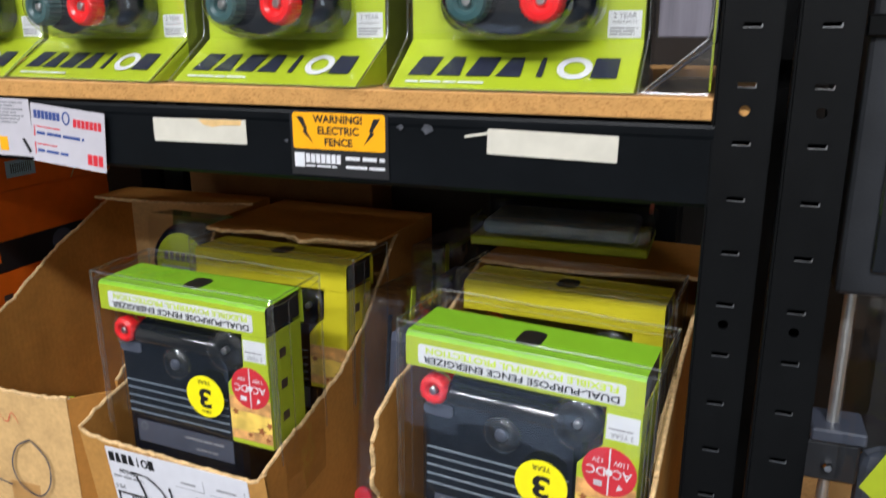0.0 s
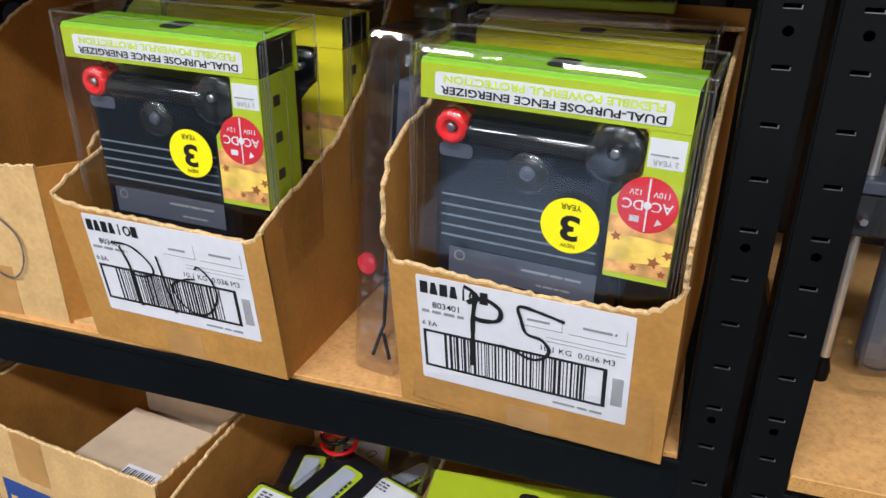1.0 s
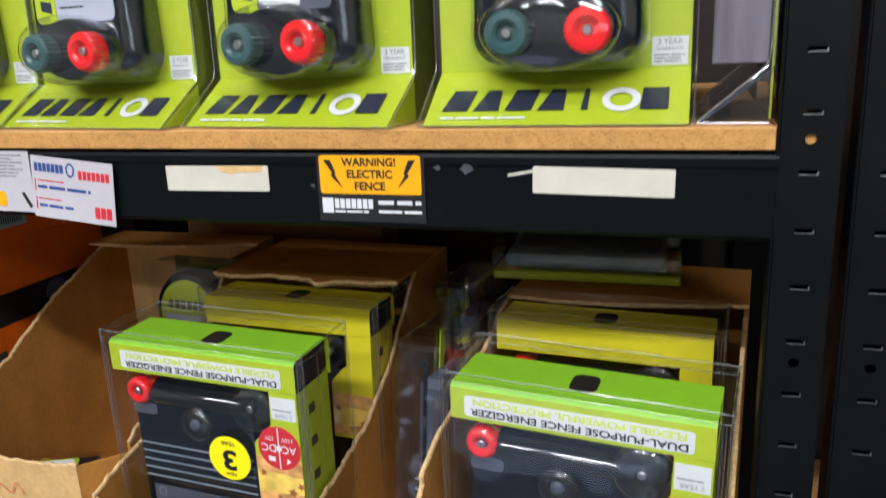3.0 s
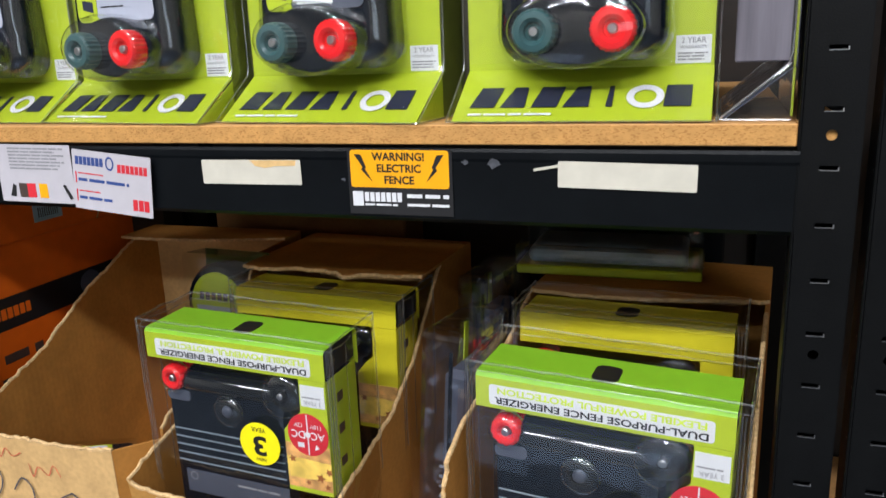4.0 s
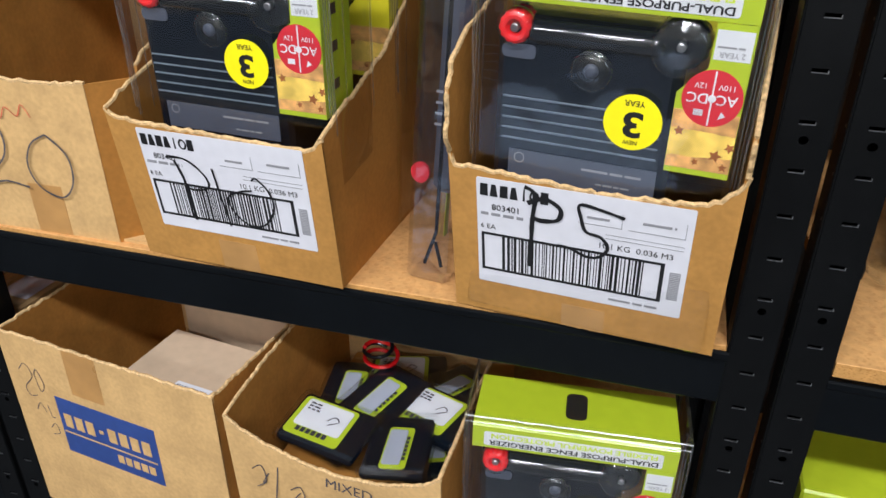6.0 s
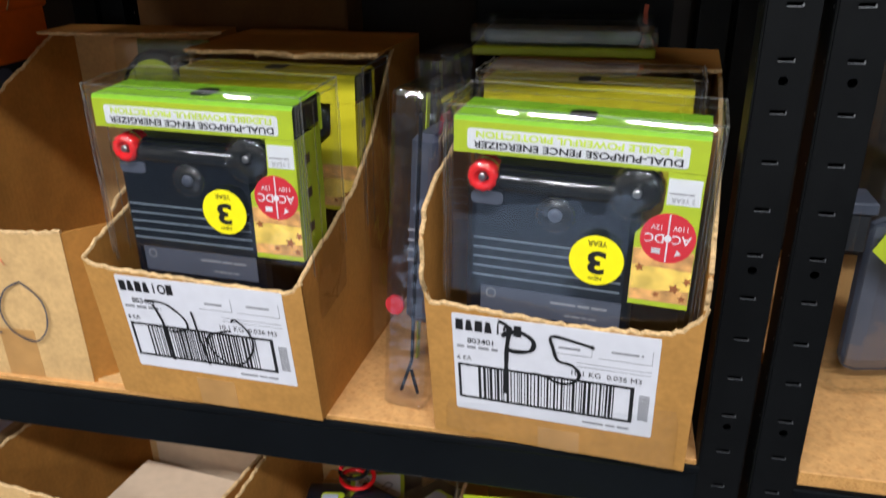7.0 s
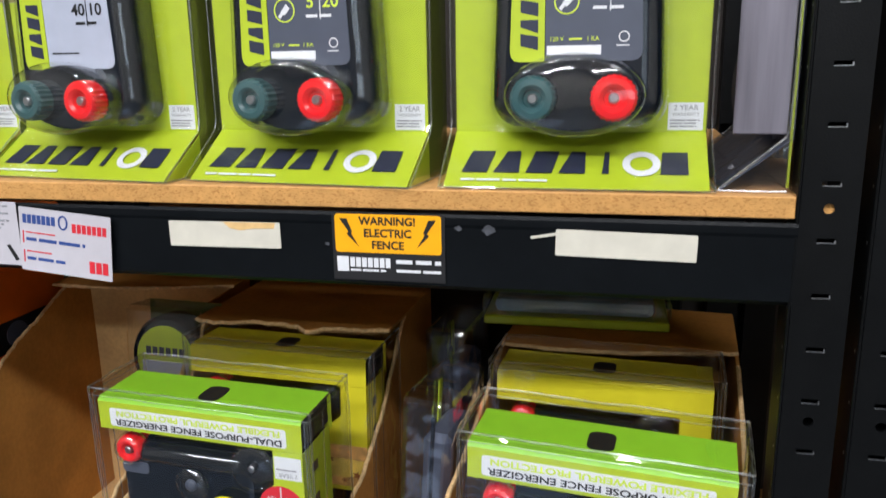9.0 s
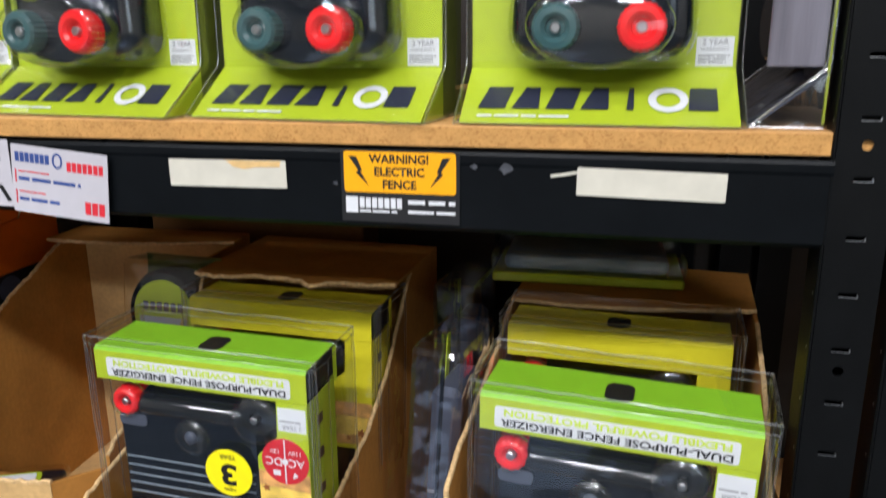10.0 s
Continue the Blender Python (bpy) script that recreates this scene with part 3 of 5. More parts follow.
card = sticker("support_card", "white printed support card taped to the beam", "card", -0.336, 1.5065, -0.2335, 1.5715, CARD_STOCK, 5.2, off=0.0065)
bm = B()
for i in range(7):
    plate(bm, -0.047 + i * 0.0054, 0.0165, -0.0428 + i * 0.0054, 0.0255, 0.0004, FRONT)
annulus(bm, -0.0015, 0.021, 0.0055, 0.0075, 0.002, 0.0004, FRONT)
bars(bm, -0.044, -0.003, 0.036, 0.0035, 1, 0.0004, FRONT, words_per=4)
bars(bm, -0.044, -0.0225, 0.008, -0.0165, 1, 0.0004, FRONT, words_per=3)
part("navy_print", bm, BLUE_PRINT, card)
bm = B()
for i in range(7):
    plate(bm, 0.0085 + i * 0.0056, 0.0125, 0.0128 + i * 0.0056, 0.0215, 0.0004, FRONT)
bars(bm, -0.044, 0.006, -0.004, 0.0085, 1, 0.0004, FRONT, words_per=3)
bars(bm, -0.044, -0.0135, -0.01, -0.011, 1, 0.0004, FRONT, words_per=3)
plate(bm, -0.0478, -0.004, -0.0465, 0.0085, 0.0004, FRONT)
plate(bm, -0.0478, -0.024, -0.0465, -0.011, 0.0004, FRONT)
for i in range(3):
    plate(bm, 0.0265 + i * 0.0073, -0.0265, 0.0325 + i * 0.0073, -0.0145, 0.0004, FRONT)
part("red_print", bm, RED_PRINT, card, kind="stuff")
card2 = sticker("product_card", "white leaflet card with small product pictures on the beam", "card", -0.446, 1.5145, -0.3395, 1.5795, CARD_STOCK, 0.6, off=0.003)
bm = B()
bars(bm, -0.035, 0.004, 0.046, 0.03, 7, 0.0004, FRONT, words_per=5)
part("grey_print", bm, GREY_INK, card2)
for name, u, mm in (("picture", -0.008, RED_PRINT), ("picture", 0.009, AMBER), ("picture", -0.02, PHOTO_DARK)):
    bm = B()
    plate(bm, u - 0.006, -0.027, u + 0.006, -0.011, 0.0004, FRONT)
    part(name, bm, mm, card2)
bm = B()
prism(bm, [(0.037, -0.012), (0.041, -0.011), (0.05, -0.026), (0.046, -0.028)], 0.0002, 0.0004, FRONT)
prism(bm, [(-0.04, -0.026), (-0.032, -0.027), (-0.03, -0.014), (-0.034, -0.012)], 0.0002, 0.0004, FRONT)
part("tool_picture", bm, INK, card2, kind="stuff")

# ---- cartons ----


def torn(pts, amp, rng, step=0.006):
    """A polyline broken into short uneven steps."""
    out = [pts[0]]
    for (a, b), (c, d) in zip(pts, pts[1:]):
        n = max(1, int(math.hypot(c - a, d - b) / step))
        for i in range(1, n + 1):
            k = i / n
            e = 0 if (i == n) else amp
            out.append((a + (c - a) * k + rng.uniform(-e, e), b + (d - b) * k + rng.uniform(-e, e)))
    return out


def carton(label, m, w, d, h, front, left, right, top_from, lean=0.0, kraft=None, side=None, seed=1, tear=0.003, group="", chamfer=None):
    """A shipping carton cut open for display. front: (x, z) of the front panel's edge; left, right: (y, z) of the sides' edges, front to back."""
    kraft, side = kraft or KRAFT, side or KRAFT_SIDE_SHADED
    rng = random.Random(seed)
    t = 0.004
    c = thing("display_carton", label, "carton", m, group)
    shear = Matrix.Identity(4)
    shear[1][2] = -lean
    f = torn(front, 0.0018, rng)
    bm = B()
    cx, cy = chamfer or (0, t * 0.9)
    prism(bm, [(0, 0.0), (w - cx, 0.0)] + f[::-1], -t, 0, shear @ FRONT)
    if chamfer:
        bc = B()
        prism(bc, [(w - cx, 0.001), (w, cy), (w - 0.003, cy + 0.003), (w - cx - 0.003, 0.004)], 0, front[-1][1] - 0.002)
        for v in bc.verts:
            v.co.y -= lean * v.co.z * max(0, 1 - v.co.y / cy)
        part("corner_flap", bc, side, c, "crushed corner flap")
    fp = part("front_panel", bm, kraft, c)
    bm = B()
    tube(bm, [shear @ Vector((u, t / 2, v)) for u, v in f], 0.0026, 6)
    part("torn_edge", bm, KRAFT_TORN, fp, "pale torn board edge")
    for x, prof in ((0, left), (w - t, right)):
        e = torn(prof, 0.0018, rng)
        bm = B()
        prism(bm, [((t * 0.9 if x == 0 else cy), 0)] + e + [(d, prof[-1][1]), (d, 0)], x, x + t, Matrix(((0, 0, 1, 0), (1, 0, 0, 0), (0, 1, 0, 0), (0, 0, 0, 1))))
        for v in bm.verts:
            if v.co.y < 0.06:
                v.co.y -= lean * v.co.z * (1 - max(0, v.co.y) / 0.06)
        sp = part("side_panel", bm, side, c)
        bm = B()
        tube(bm, [(x + t / 2, y - (lean * z * (1 - max(0, y) / 0.06) if y < 0.06 else 0), z) for y, z in e], 0.0026, 6)
        part("torn_edge", bm, KRAFT_TORN, sp, "pale torn board edge")
    bm = B()
    box(bm, (t, d - t, 0), (w - t, d, h))
    part("back_panel", bm, kraft, c)
    bm = B()
    box(bm, (t, t, 0), (w - t, d - t, t))
    part("bottom_panel", bm, kraft, c)
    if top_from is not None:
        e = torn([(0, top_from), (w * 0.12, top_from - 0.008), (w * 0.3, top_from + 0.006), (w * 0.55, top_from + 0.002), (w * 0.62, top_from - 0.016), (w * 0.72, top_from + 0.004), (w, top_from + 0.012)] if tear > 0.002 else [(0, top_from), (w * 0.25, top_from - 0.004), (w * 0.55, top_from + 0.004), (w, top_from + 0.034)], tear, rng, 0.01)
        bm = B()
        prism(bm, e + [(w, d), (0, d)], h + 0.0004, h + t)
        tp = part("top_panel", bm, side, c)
        bm = B()
        tube(bm, [(u, v, h + t / 2 - 0.001 * (i % 2)) for i, (u, v) in enumerate(e)], 0.0026, 6)
        part("torn_edge", bm, KRAFT_TORN, tp, "pale torn board edge")
    return c


def shipping_label(c, cu, cv, w, h, lean, strokes, seed, turn=0.0):
    """White carton label with bar code, print and hand-written marker strokes."""
    rng = random.Random(seed)
    lab = new("shipping_label")
    lab.parent = c
    M = Matrix.Translation((cu, -lean * cv - 0.0008, cv)) @ pose(0, 0, 0, math.degrees(math.atan(lean)), turn, 0)
    lab.matrix_basis = M
    lab["label"] = "white shipping label with bar code and marker writing"
    a, b = w / 2, h / 2
    bm = B()
    prism(bm, round_rect(-a, -b, a, b, 0.002, 2), -0.0005, 0, FRONT)
    part("paper", bm, PAPER, lab)
    bm = B()
    X = lambda k: -a + k * w
    Y = lambda k: b - k * h
    v0, v1, u0, u1 = Y(0.87), Y(0.5), X(0.02), X(0.90)
    f = 0.0028
    plate(bm, u0, v0, u1, v0 + f, 0.0005, FRONT)
    plate(bm, u0, v1 - f, u1, v1, 0.0005, FRONT)
    plate(bm, u0, v0 + f, u0 + f, v1 - f, 0.0005, FRONT)
    plate(bm, u1 - f * 1.4, v0 + f, u1, v1 - f, 0.0005, FRONT)
    u = X(0.125)
    while u < X(0.80):
        k = rng.choice((0.0008, 0.0012, 0.002, 0.0028))
        plate(bm, u, v0 + f, u + k, v1 - f, 0.0005, FRONT)
        u += k + rng.choice((0.0012, 0.0018, 0.0026))
    # brand mark as plain blocks
    logo_blocks(bm, X(0.015), Y(0.155), X(0.355), Y(0.05), 0.0005, FRONT, skip=5, slant=0.0)
    annulus(bm, X(0.015 + 0.34 * 5.5 / 7), Y(0.1025), 0.0052, h * 0.05, 0.0022, 0.0005, FRONT)
    words(bm, "803401", X(0.145), Y(0.255), 0.0072, 0.0005, FRONT, bold=0.005)
    words(bm, "6 EA", X(0.055), Y(0.44), 0.006, 0.0005, FRONT)
    words(bm, "10.1 KG  0.036 M3", X(0.76), Y(0.435), 0.0068, 0.0005, FRONT)
    part("print", bm, INK, lab)
    bm = B()
    bars(bm, X(0.02), Y(0.345), X(0.27), Y(0.295), 1, 0.0005, FRONT, words_per=4)
    bars(bm, X(0.53), Y(0.22), X(0.64), Y(0.18), 1, 0.0005, FRONT, words_per=1)
    bars(bm, X(0.78), Y(0.2), X(0.93), Y(0.16), 1, 0.0005, FRONT, words_per=1)
    bars(bm, X(0.66), Y(0.96), X(0.92), Y(0.92), 1, 0.0005, FRONT, words_per=3)
    for v in (0.33, 0.365):
        plate(bm, X(0.62), Y(v), X(0.97), Y(v) + 0.0004, 0.0005, FRONT)
    for q0, q1 in ((0.49, 0.69), (0.72, 0.97)):
        plate(bm, X(q0), Y(0.26), X(q1), Y(0.26) + 0.0005, 0.0005, FRONT)
        plate(bm, X(q1) - 0.0005, Y(0.26) + 0.0005, X(q1), Y(0.13), 0.0005, FRONT)
    for i in range(16):
        plate(bm, X(0.925), Y(0.58) - i * 0.0022, X(0.975), Y(0.58) - i * 0.0022 + 0.0013, 0.0005, FRONT)
    part("fine_print", bm, GREY_INK, lab, kind="stuff")
    for i, (pts, wd) in enumerate(strokes):
        bm = B()
        ribbon(bm, [(X(p), Y(q)) for p, q in pts], wd, 0.0009 + 0.0002 * i, FRONT)
        part("marker_stroke", bm, MARKER, lab, "thick black marker stroke")
    return lab


def tape_strip(c, u0, v0, u1, v1, lean=0.0, label="brown parcel tape"):
    bm = B()
    prism(bm, torn([(u0, v0), (u1, v0)], 0.0008, random.Random(3)) + [(u1, v1), (u0, v1)], -0.0003, 0.0004, Matrix.Shear("XY", 4, (0, 0)) @ FRONT)
    for v in bm.verts:
        v.co.y -= lean * v.co.z
    return part("tape", bm, TAPE, c, label)


H = 0.382
# carton of the middle shelf, half empty pair
LEAN = 0.137
m_l = pose(-0.3085, 0.003, MIDDLE, 0, 0, -2.7)
side_l = [(0.0, 0.192), (0.03, 0.207), (0.07, 0.22), (0.14, 0.24), (0.205, 0.278), (0.27, 0.342), (0.3, 0.374), (0.312, H)]
carton_l = carton("cut-open brown carton with a marker-written label, packs inside", m_l, 0.268, 0.43, H,
                  [(0, 0.196), (0.012, 0.186), (0.05, 0.183), (0.2, 0.178), (0.245, 0.176), (0.258, 0.181), (0.268, 0.192)],
                  [(0.0, 0.196), (0.03, 0.212), (0.09, 0.235), (0.15, 0.26), (0.2, 0.3), (0.24, 0.36), (0.25, H)], side_l, 0.235, LEAN, seed=4, group="energizer cartons")
shipping_label(carton_l, 0.140, 0.113, 0.207, 0.130, LEAN, [
    ([(0.20, 0.27), (0.235, 0.45), (0.245, 0.68), (0.25, 0.88)], 0.0042),
    ([(0.16, 0.24), (0.28, 0.25), (0.375, 0.38), (0.385, 0.5), (0.30, 0.55), (0.24, 0.53)], 0.0032),
    ([(0.435, 0.3), (0.45, 0.55), (0.475, 0.88)], 0.003),
    ([(0.66, 0.46), (0.58, 0.49), (0.50, 0.57), (0.52, 0.72), (0.60, 0.83), (0.70, 0.80), (0.775, 0.62), (0.765, 0.45), (0.70, 0.33), (0.67, 0.36)], 0.0028)], 5)
tape_strip(carton_l, 0.11, 0.0, 0.16, 0.04, LEAN)

m_r = pose(0.0925, 0.002, MIDDLE, 0, 0, -4.3)
LEAN_R = 0.165
carton_r = carton("cut-open brown carton with torn sides, labelled in black marker", m_r, 0.277, 0.43, 0.37,
                  [(0, 0.197), (0.006, 0.18), (0.02, 0.182), (0.06, 0.178), (0.16, 0.172), (0.235, 0.176), (0.258, 0.183), (0.27, 0.196), (0.277, 0.212)],
                  [(0.0, 0.197), (-0.009, 0.214), (-0.002, 0.235), (0.001, 0.262), (0.012, 0.287), (0.035, 0.305), (0.08, 0.318), (0.15, 0.338), (0.2, 0.355), (0.235, 0.37)],
                  [(0.0, 0.212), (0.0, 0.245), (0.03, 0.29), (0.06, 0.325), (0.13, 0.35), (0.2, 0.362), (0.245, 0.37)], 0.25, LEAN_R, seed=9, tear=0.0012, group="energizer cartons")
shipping_label(carton_r, 0.134, 0.1065, 0.211, 0.132, LEAN_R, [
    ([(0.235, 0.02), (0.285, 0.08), (0.275, 0.3), (0.27, 0.55), (0.262, 0.76)], 0.0056),
    ([(0.25, 0.16), (0.33, 0.10), (0.405, 0.17), (0.395, 0.27), (0.32, 0.30), (0.27, 0.28)], 0.0054),
    ([(0.70, 0.16), (0.60, 0.12), (0.495, 0.10), (0.505, 0.22), (0.53, 0.33), (0.60, 0.36), (0.635, 0.45), (0.60, 0.54), (0.54, 0.56), (0.46, 0.51), (0.40, 0.50)], 0.0042)], 11, turn=0.0)
tape_strip(carton_r, 0.12, 0.0, 0.165, 0.03, LEAN_R, "scuffed tape with a green smear")

m_p = pose(-0.602, 0.006, MIDDLE, 0, 0, 1.0)
carton_p = carton("open brown carton marked P20 in grey marker", m_p, 0.288, 0.43, H,
                  [(0, 0.212), (0.05, 0.208), (0.15, 0.205), (0.23, 0.207), (0.245, 0.21)],
                  [(0.0, 0.212), (0.055, 0.228), (0.148, 0.262), (0.233, 0.314), (0.35, 0.366), (0.39, H)],
                  [(0.042, 0.222), (0.06, 0.235), (0.12, 0.25), (0.18, 0.28), (0.25, 0.34), (0.29, H)], 0.345, 0.02, KRAFT_PALE, seed=15, tear=0.0012, chamfer=(0.043, 0.042))
pm = Matrix.Translation((-0.04, -0.005, 0.006)) @ FRONT
for i, pts in enumerate(([(0.062, 0.05), (0.066, 0.1), (0.068, 0.16)], [(0.055, 0.155), (0.085, 0.165), (0.1, 0.14), (0.09, 0.115), (0.07, 0.108)],
                         [(0.118, 0.125), (0.135, 0.145), (0.15, 0.13), (0.145, 0.1), (0.115, 0.07), (0.115, 0.06), (0.14, 0.065), (0.172, 0.06)],
                         [(0.215, 0.135), (0.19, 0.12), (0.178, 0.09), (0.19, 0.062), (0.22, 0.052), (0.24, 0.075), (0.24, 0.11), (0.215, 0.135)])):
    bm = B()
    ribbon(bm, pts, 0.0028, 0.0003 * i, pm)
    part("marker_stroke", bm, MARKER_GREY, carton_p, "grey marker stroke")
for pts in ([(0.10, 0.192), (0.105, 0.172), (0.115, 0.185), (0.125, 0.175), (0.14, 0.182)], [(0.15, 0.168), (0.155, 0.15), (0.165, 0.165), (0.18, 0.155), (0.19, 0.17), (0.2, 0.155)]):
    bm = B()
    ribbon(bm, pts, 0.0016, 0.0002, pm)
    part("red_scribble", bm, MARKER_RED, carton_p, "faint red scribble")
tape_strip(carton_p, 0.125, 0.0, 0.175, 0.07, 0.02)

# ---- energizer packs in the cartons ----
PRINTED = Matrix.Rotation(math.pi, 4, "Z")


def energizer_pack(label, m, group="boxed energizers", sv=0.2372, deep=0.0, plain=False):
    """A clear box with a black energizer upside down behind a lime header and side card."""
    p = thing("energizer_pack", label, "boxed energizer", m, group)
    # lime header folded over the top, open at its ends
    bm = B()
    t = 0.0007
    prof = [(0, 0.333), (0, 0.364), (0.004, 0.368), (0.07 + deep, 0.368), (0.0735 + deep, 0.3645), (0.0735 + deep, 0.325)]
    inner = [(y + (t if y < 0.002 else (-t if y > 0.072 else 0)), z - (t if z > 0.366 else 0)) for y, z in prof]
    prism(bm, prof + inner[::-1], -0.1165, 0.1165, Matrix(((0, 0, 1, 0), (1, 0, 0, 0), (0, 1, 0, 0), (0, 0, 0, 1))))
    lime = LIME_WARM_SHADE if plain is True else LIME
    head = part("header_card", bm, lime, p, "lime green header card")
    if not plain:
        head.data.materials.append(LIME_BRIGHT)
        for f in head.data.polygons:
            if f.normal.z > 0.6:
                f.material_index = 1
    if plain is not True:
        bm = B()
        prism(bm, round_rect(-0.103, 0.337, 0.1, 0.3575, 0.003), 0.0002, 0.0005, FRONT)
        part("white_band", bm, WHITE_CARD, head)
        bm = B()
        words(bm, "DUAL-PURPOSE FENCE ENERGIZER", -0.0005, 0.3424, 0.0068, 0.0009, FRONT, 180, 0.024, 1.3)
        part("lettering", bm, INK, head)
        bm = B()
        words(bm, "FLEXIBLE POWERFUL PROTECTION", -0.0005, 0.3523, 0.0066, 0.0009, FRONT, 180, 0.03, 1.3)
        part("lettering", bm, LIME_INK, head)
    # no hole is cut: a flat black plate paints the slot's dark inside
    bm = B()
    prism(bm, round_rect(-0.0125, 0.02 + deep / 3, 0.0125, 0.053 + deep, 0.008), 0.3682, 0.3688)
    part("hang_slot", bm, INK, head, "black plate for the shade in the hanging slot")
    # energizer
    bm = B()
    rr = lambda i: round_rect(-0.108 + i, 0.012 + i, 0.064 - i, 0.317 - i, 0.02 - i * 0.5, 4)
    loft(bm, [[(u, v, w) for u, v in rr(i)] for i, w in ((0, -0.075), (0, -0.022), (0.003, -0.014), (0.009, -0.008), (0.014, -0.007))], FRONT)
    body = part("energizer_body", bm, BLACK_PLASTIC, p, "glossy black energizer housing", smooth=False)
    for i in range(5):
        bm = B()
        box(bm, (-0.097, 0.2 + i * 0.0104, -0.0075), (0.052, 0.2016 + i * 0.0104, -0.0058), 0.0004, FRONT)
        part("rib", bm, RIB_GLINT, body)
    bm = B()
    tube(bm, [(-0.078, 0.016, 0.3035), (-0.07, 0.0135, 0.3035), (0.036, 0.0135, 0.3035), (0.044, 0.016, 0.3035)], 0.0115, 24)
    part("grip_bar", bm, GLOSS_BLACK, body, smooth=True)
    for sx in (-1, 1):
        bm = B()
        box(bm, (min(sx * 0.1, sx * 0.1155), 0.003, 0.336), (max(sx * 0.1, sx * 0.1155), 0.066 + deep, 0.3655))
        part("dark_end", bm, INK, head, "dark folded end flap")
    bm = B()
    lathe(bm, [(0.0155, -0.03), (0.0155, -0.006), (0.0145, -0.0025), (0.0115, -0.0005), (0.008, -0.0012), (0.006, -0.005), (0.0055, -0.008)], -0.0885, 0.308, 36, 12, 0.0009, FRONT)
    knob = part("red_terminal", bm, RED_PLASTIC, p, "red screw terminal")
    bm = B()
    lathe(bm, [(0.004, -0.008), (0.004, -0.002), (0.003, -0.0012)], -0.0885, 0.308, 12, m=FRONT)
    part("screw", bm, WORN_STEEL, knob)
    bm = B()
    lathe(bm, [(0.0235, -0.03), (0.0235, -0.014), (0.021, -0.008), (0.0125, -0.0045), (0.0075, -0.004), (0.006, -0.007)], 0.0585, 0.308, 36, 12, 0.0012, FRONT)
    knob = part("black_terminal", bm, GLOSS_BLACK, p, "black screw terminal")
    bm = B()
    lathe(bm, [(0.004, -0.006), (0.004, 0.0004), (0.003, 0.001)], 0.0585, 0.308, 12, m=FRONT)
    part("screw", bm, WORN_STEEL, knob)
    bm = B()
    lathe(bm, [(0.0155, -0.012), (0.015, -0.006), (0.011, -0.004), (0.009, -0.003)], -0.0155, 0.277, 28, m=FRONT)
    part("selector_dial", bm, GLOSS_BLACK, body, "dark dial with a grey centre", smooth=True)
    bm = B()
    lathe(bm, [(0.007, -0.004), (0.0065, -0.001), (0.003, 0.0)], -0.0155, 0.277, 20, m=FRONT)
    part("dial_cap", bm, GREY_PLATE, body, smooth=True)
    # grey plate painting the light caught in a glossy recess of the housing
    bm = B()
    prism(bm, round_rect(-0.1, 0.28, -0.068, 0.293, 0.005), -0.008, -0.0055, FRONT)
    part("badge", bm, GREY_PLATE, body)
    bm = B()
    plate(bm, -0.088, 0.16, 0.055, 0.19, -0.0055, FRONT)
    np_ = part("name_plate", bm, GREY_PLATE, body, "charcoal name plate with unreadable print")
    bm = B()
    bars(bm, -0.015, 0.178, 0.045, 0.1825, 1, -0.005, FRONT, words_per=3)
    bars(bm, 0.0, 0.1655, 0.035, 0.169, 1, -0.005, FRONT, words_per=4)
    annulus(bm, -0.077, 0.182, 0.0055, 0.0055, 0.0012, -0.005, FRONT, 20)
    part("fine_print", bm, GREY_INK, np_, kind="stuff")
    # side card
    bm = B()
    prism(bm, [(0.1165, 0.196), (0.1165, 0.3325), (0.084, 0.3325), (0.083, 0.294), (0.072, 0.284), (0.0605, 0.27), (0.0605, 0.196)], -0.0007, 0, FRONT)
    sc = part("side_card", bm, lime, p, "lime side card with warranty print")
    bm = B()
    prism(bm, [(0.0, 0.196), (0.0, 0.3325), (0.066, 0.3325), (0.066, 0.196)], 0.1158, 0.1165, SIDE_R)
    wing = part("card_wing", bm, lime, sc)
    bm = B()
    for v in (0.222, 0.262, 0.3):
        plate(bm, 0.022, v, 0.034, v + 0.011, 0.1169, SIDE_R)
    part("dark_icons", bm, PHOTO_DARK, wing, kind="stuff")
    bm = B()
    plate(bm, 0.0607, 0.2015, 0.116, 0.256, 0.0003, FRONT)
    ph = part("photo", bm, PHOTO_FIELD, sc, "printed straw-coloured photo")
    bm = B()
    for u, v, r in ((0.068, 0.236, 0.004), (0.102, 0.217, 0.005), (0.113, 0.226, 0.004), (0.086, 0.209, 0.003), (0.11, 0.207, 0.0035)):
        prism(bm, [(u + r * (1.25 if i % 2 else 0.6) * math.cos(i * 0.628 + v * 90), v + r * (1.25 if i % 2 else 0.6) * math.sin(i * 0.628 + v * 90)) for i in range(10)], 0.0003, 0.0005, FRONT)
    part("photo_leaves", bm, BROWN_PRINT, ph, "brown leaf shapes in the photo", kind="stuff")
    bm = B()
    prism(bm, torn([(0.0607, 0.2385), (0.116, 0.2365)], 0.0012, random.Random(6)) + [(0.116, 0.2555), (0.0607, 0.2555)], 0.0003, 0.00045, FRONT)
    part("photo_haze", bm, PHOTO_STUBBLE, ph)
    bm = B()
    prism(bm, torn([(0.0607, 0.212), (0.116, 0.216)], 0.001, random.Random(8)) + [(0.116, 0.2015), (0.0607, 0.2015)], 0.0003, 0.0004, FRONT)
    part("photo_furrow", bm, PHOTO_STUBBLE, ph)
    if plain is not True:
        bm = B()
        plate(bm, 0.085, 0.302, 0.1145, 0.327, 0.0004, FRONT)
        wl = part("warranty_patch", bm, WHITE_CARD, sc)
        bm = B()
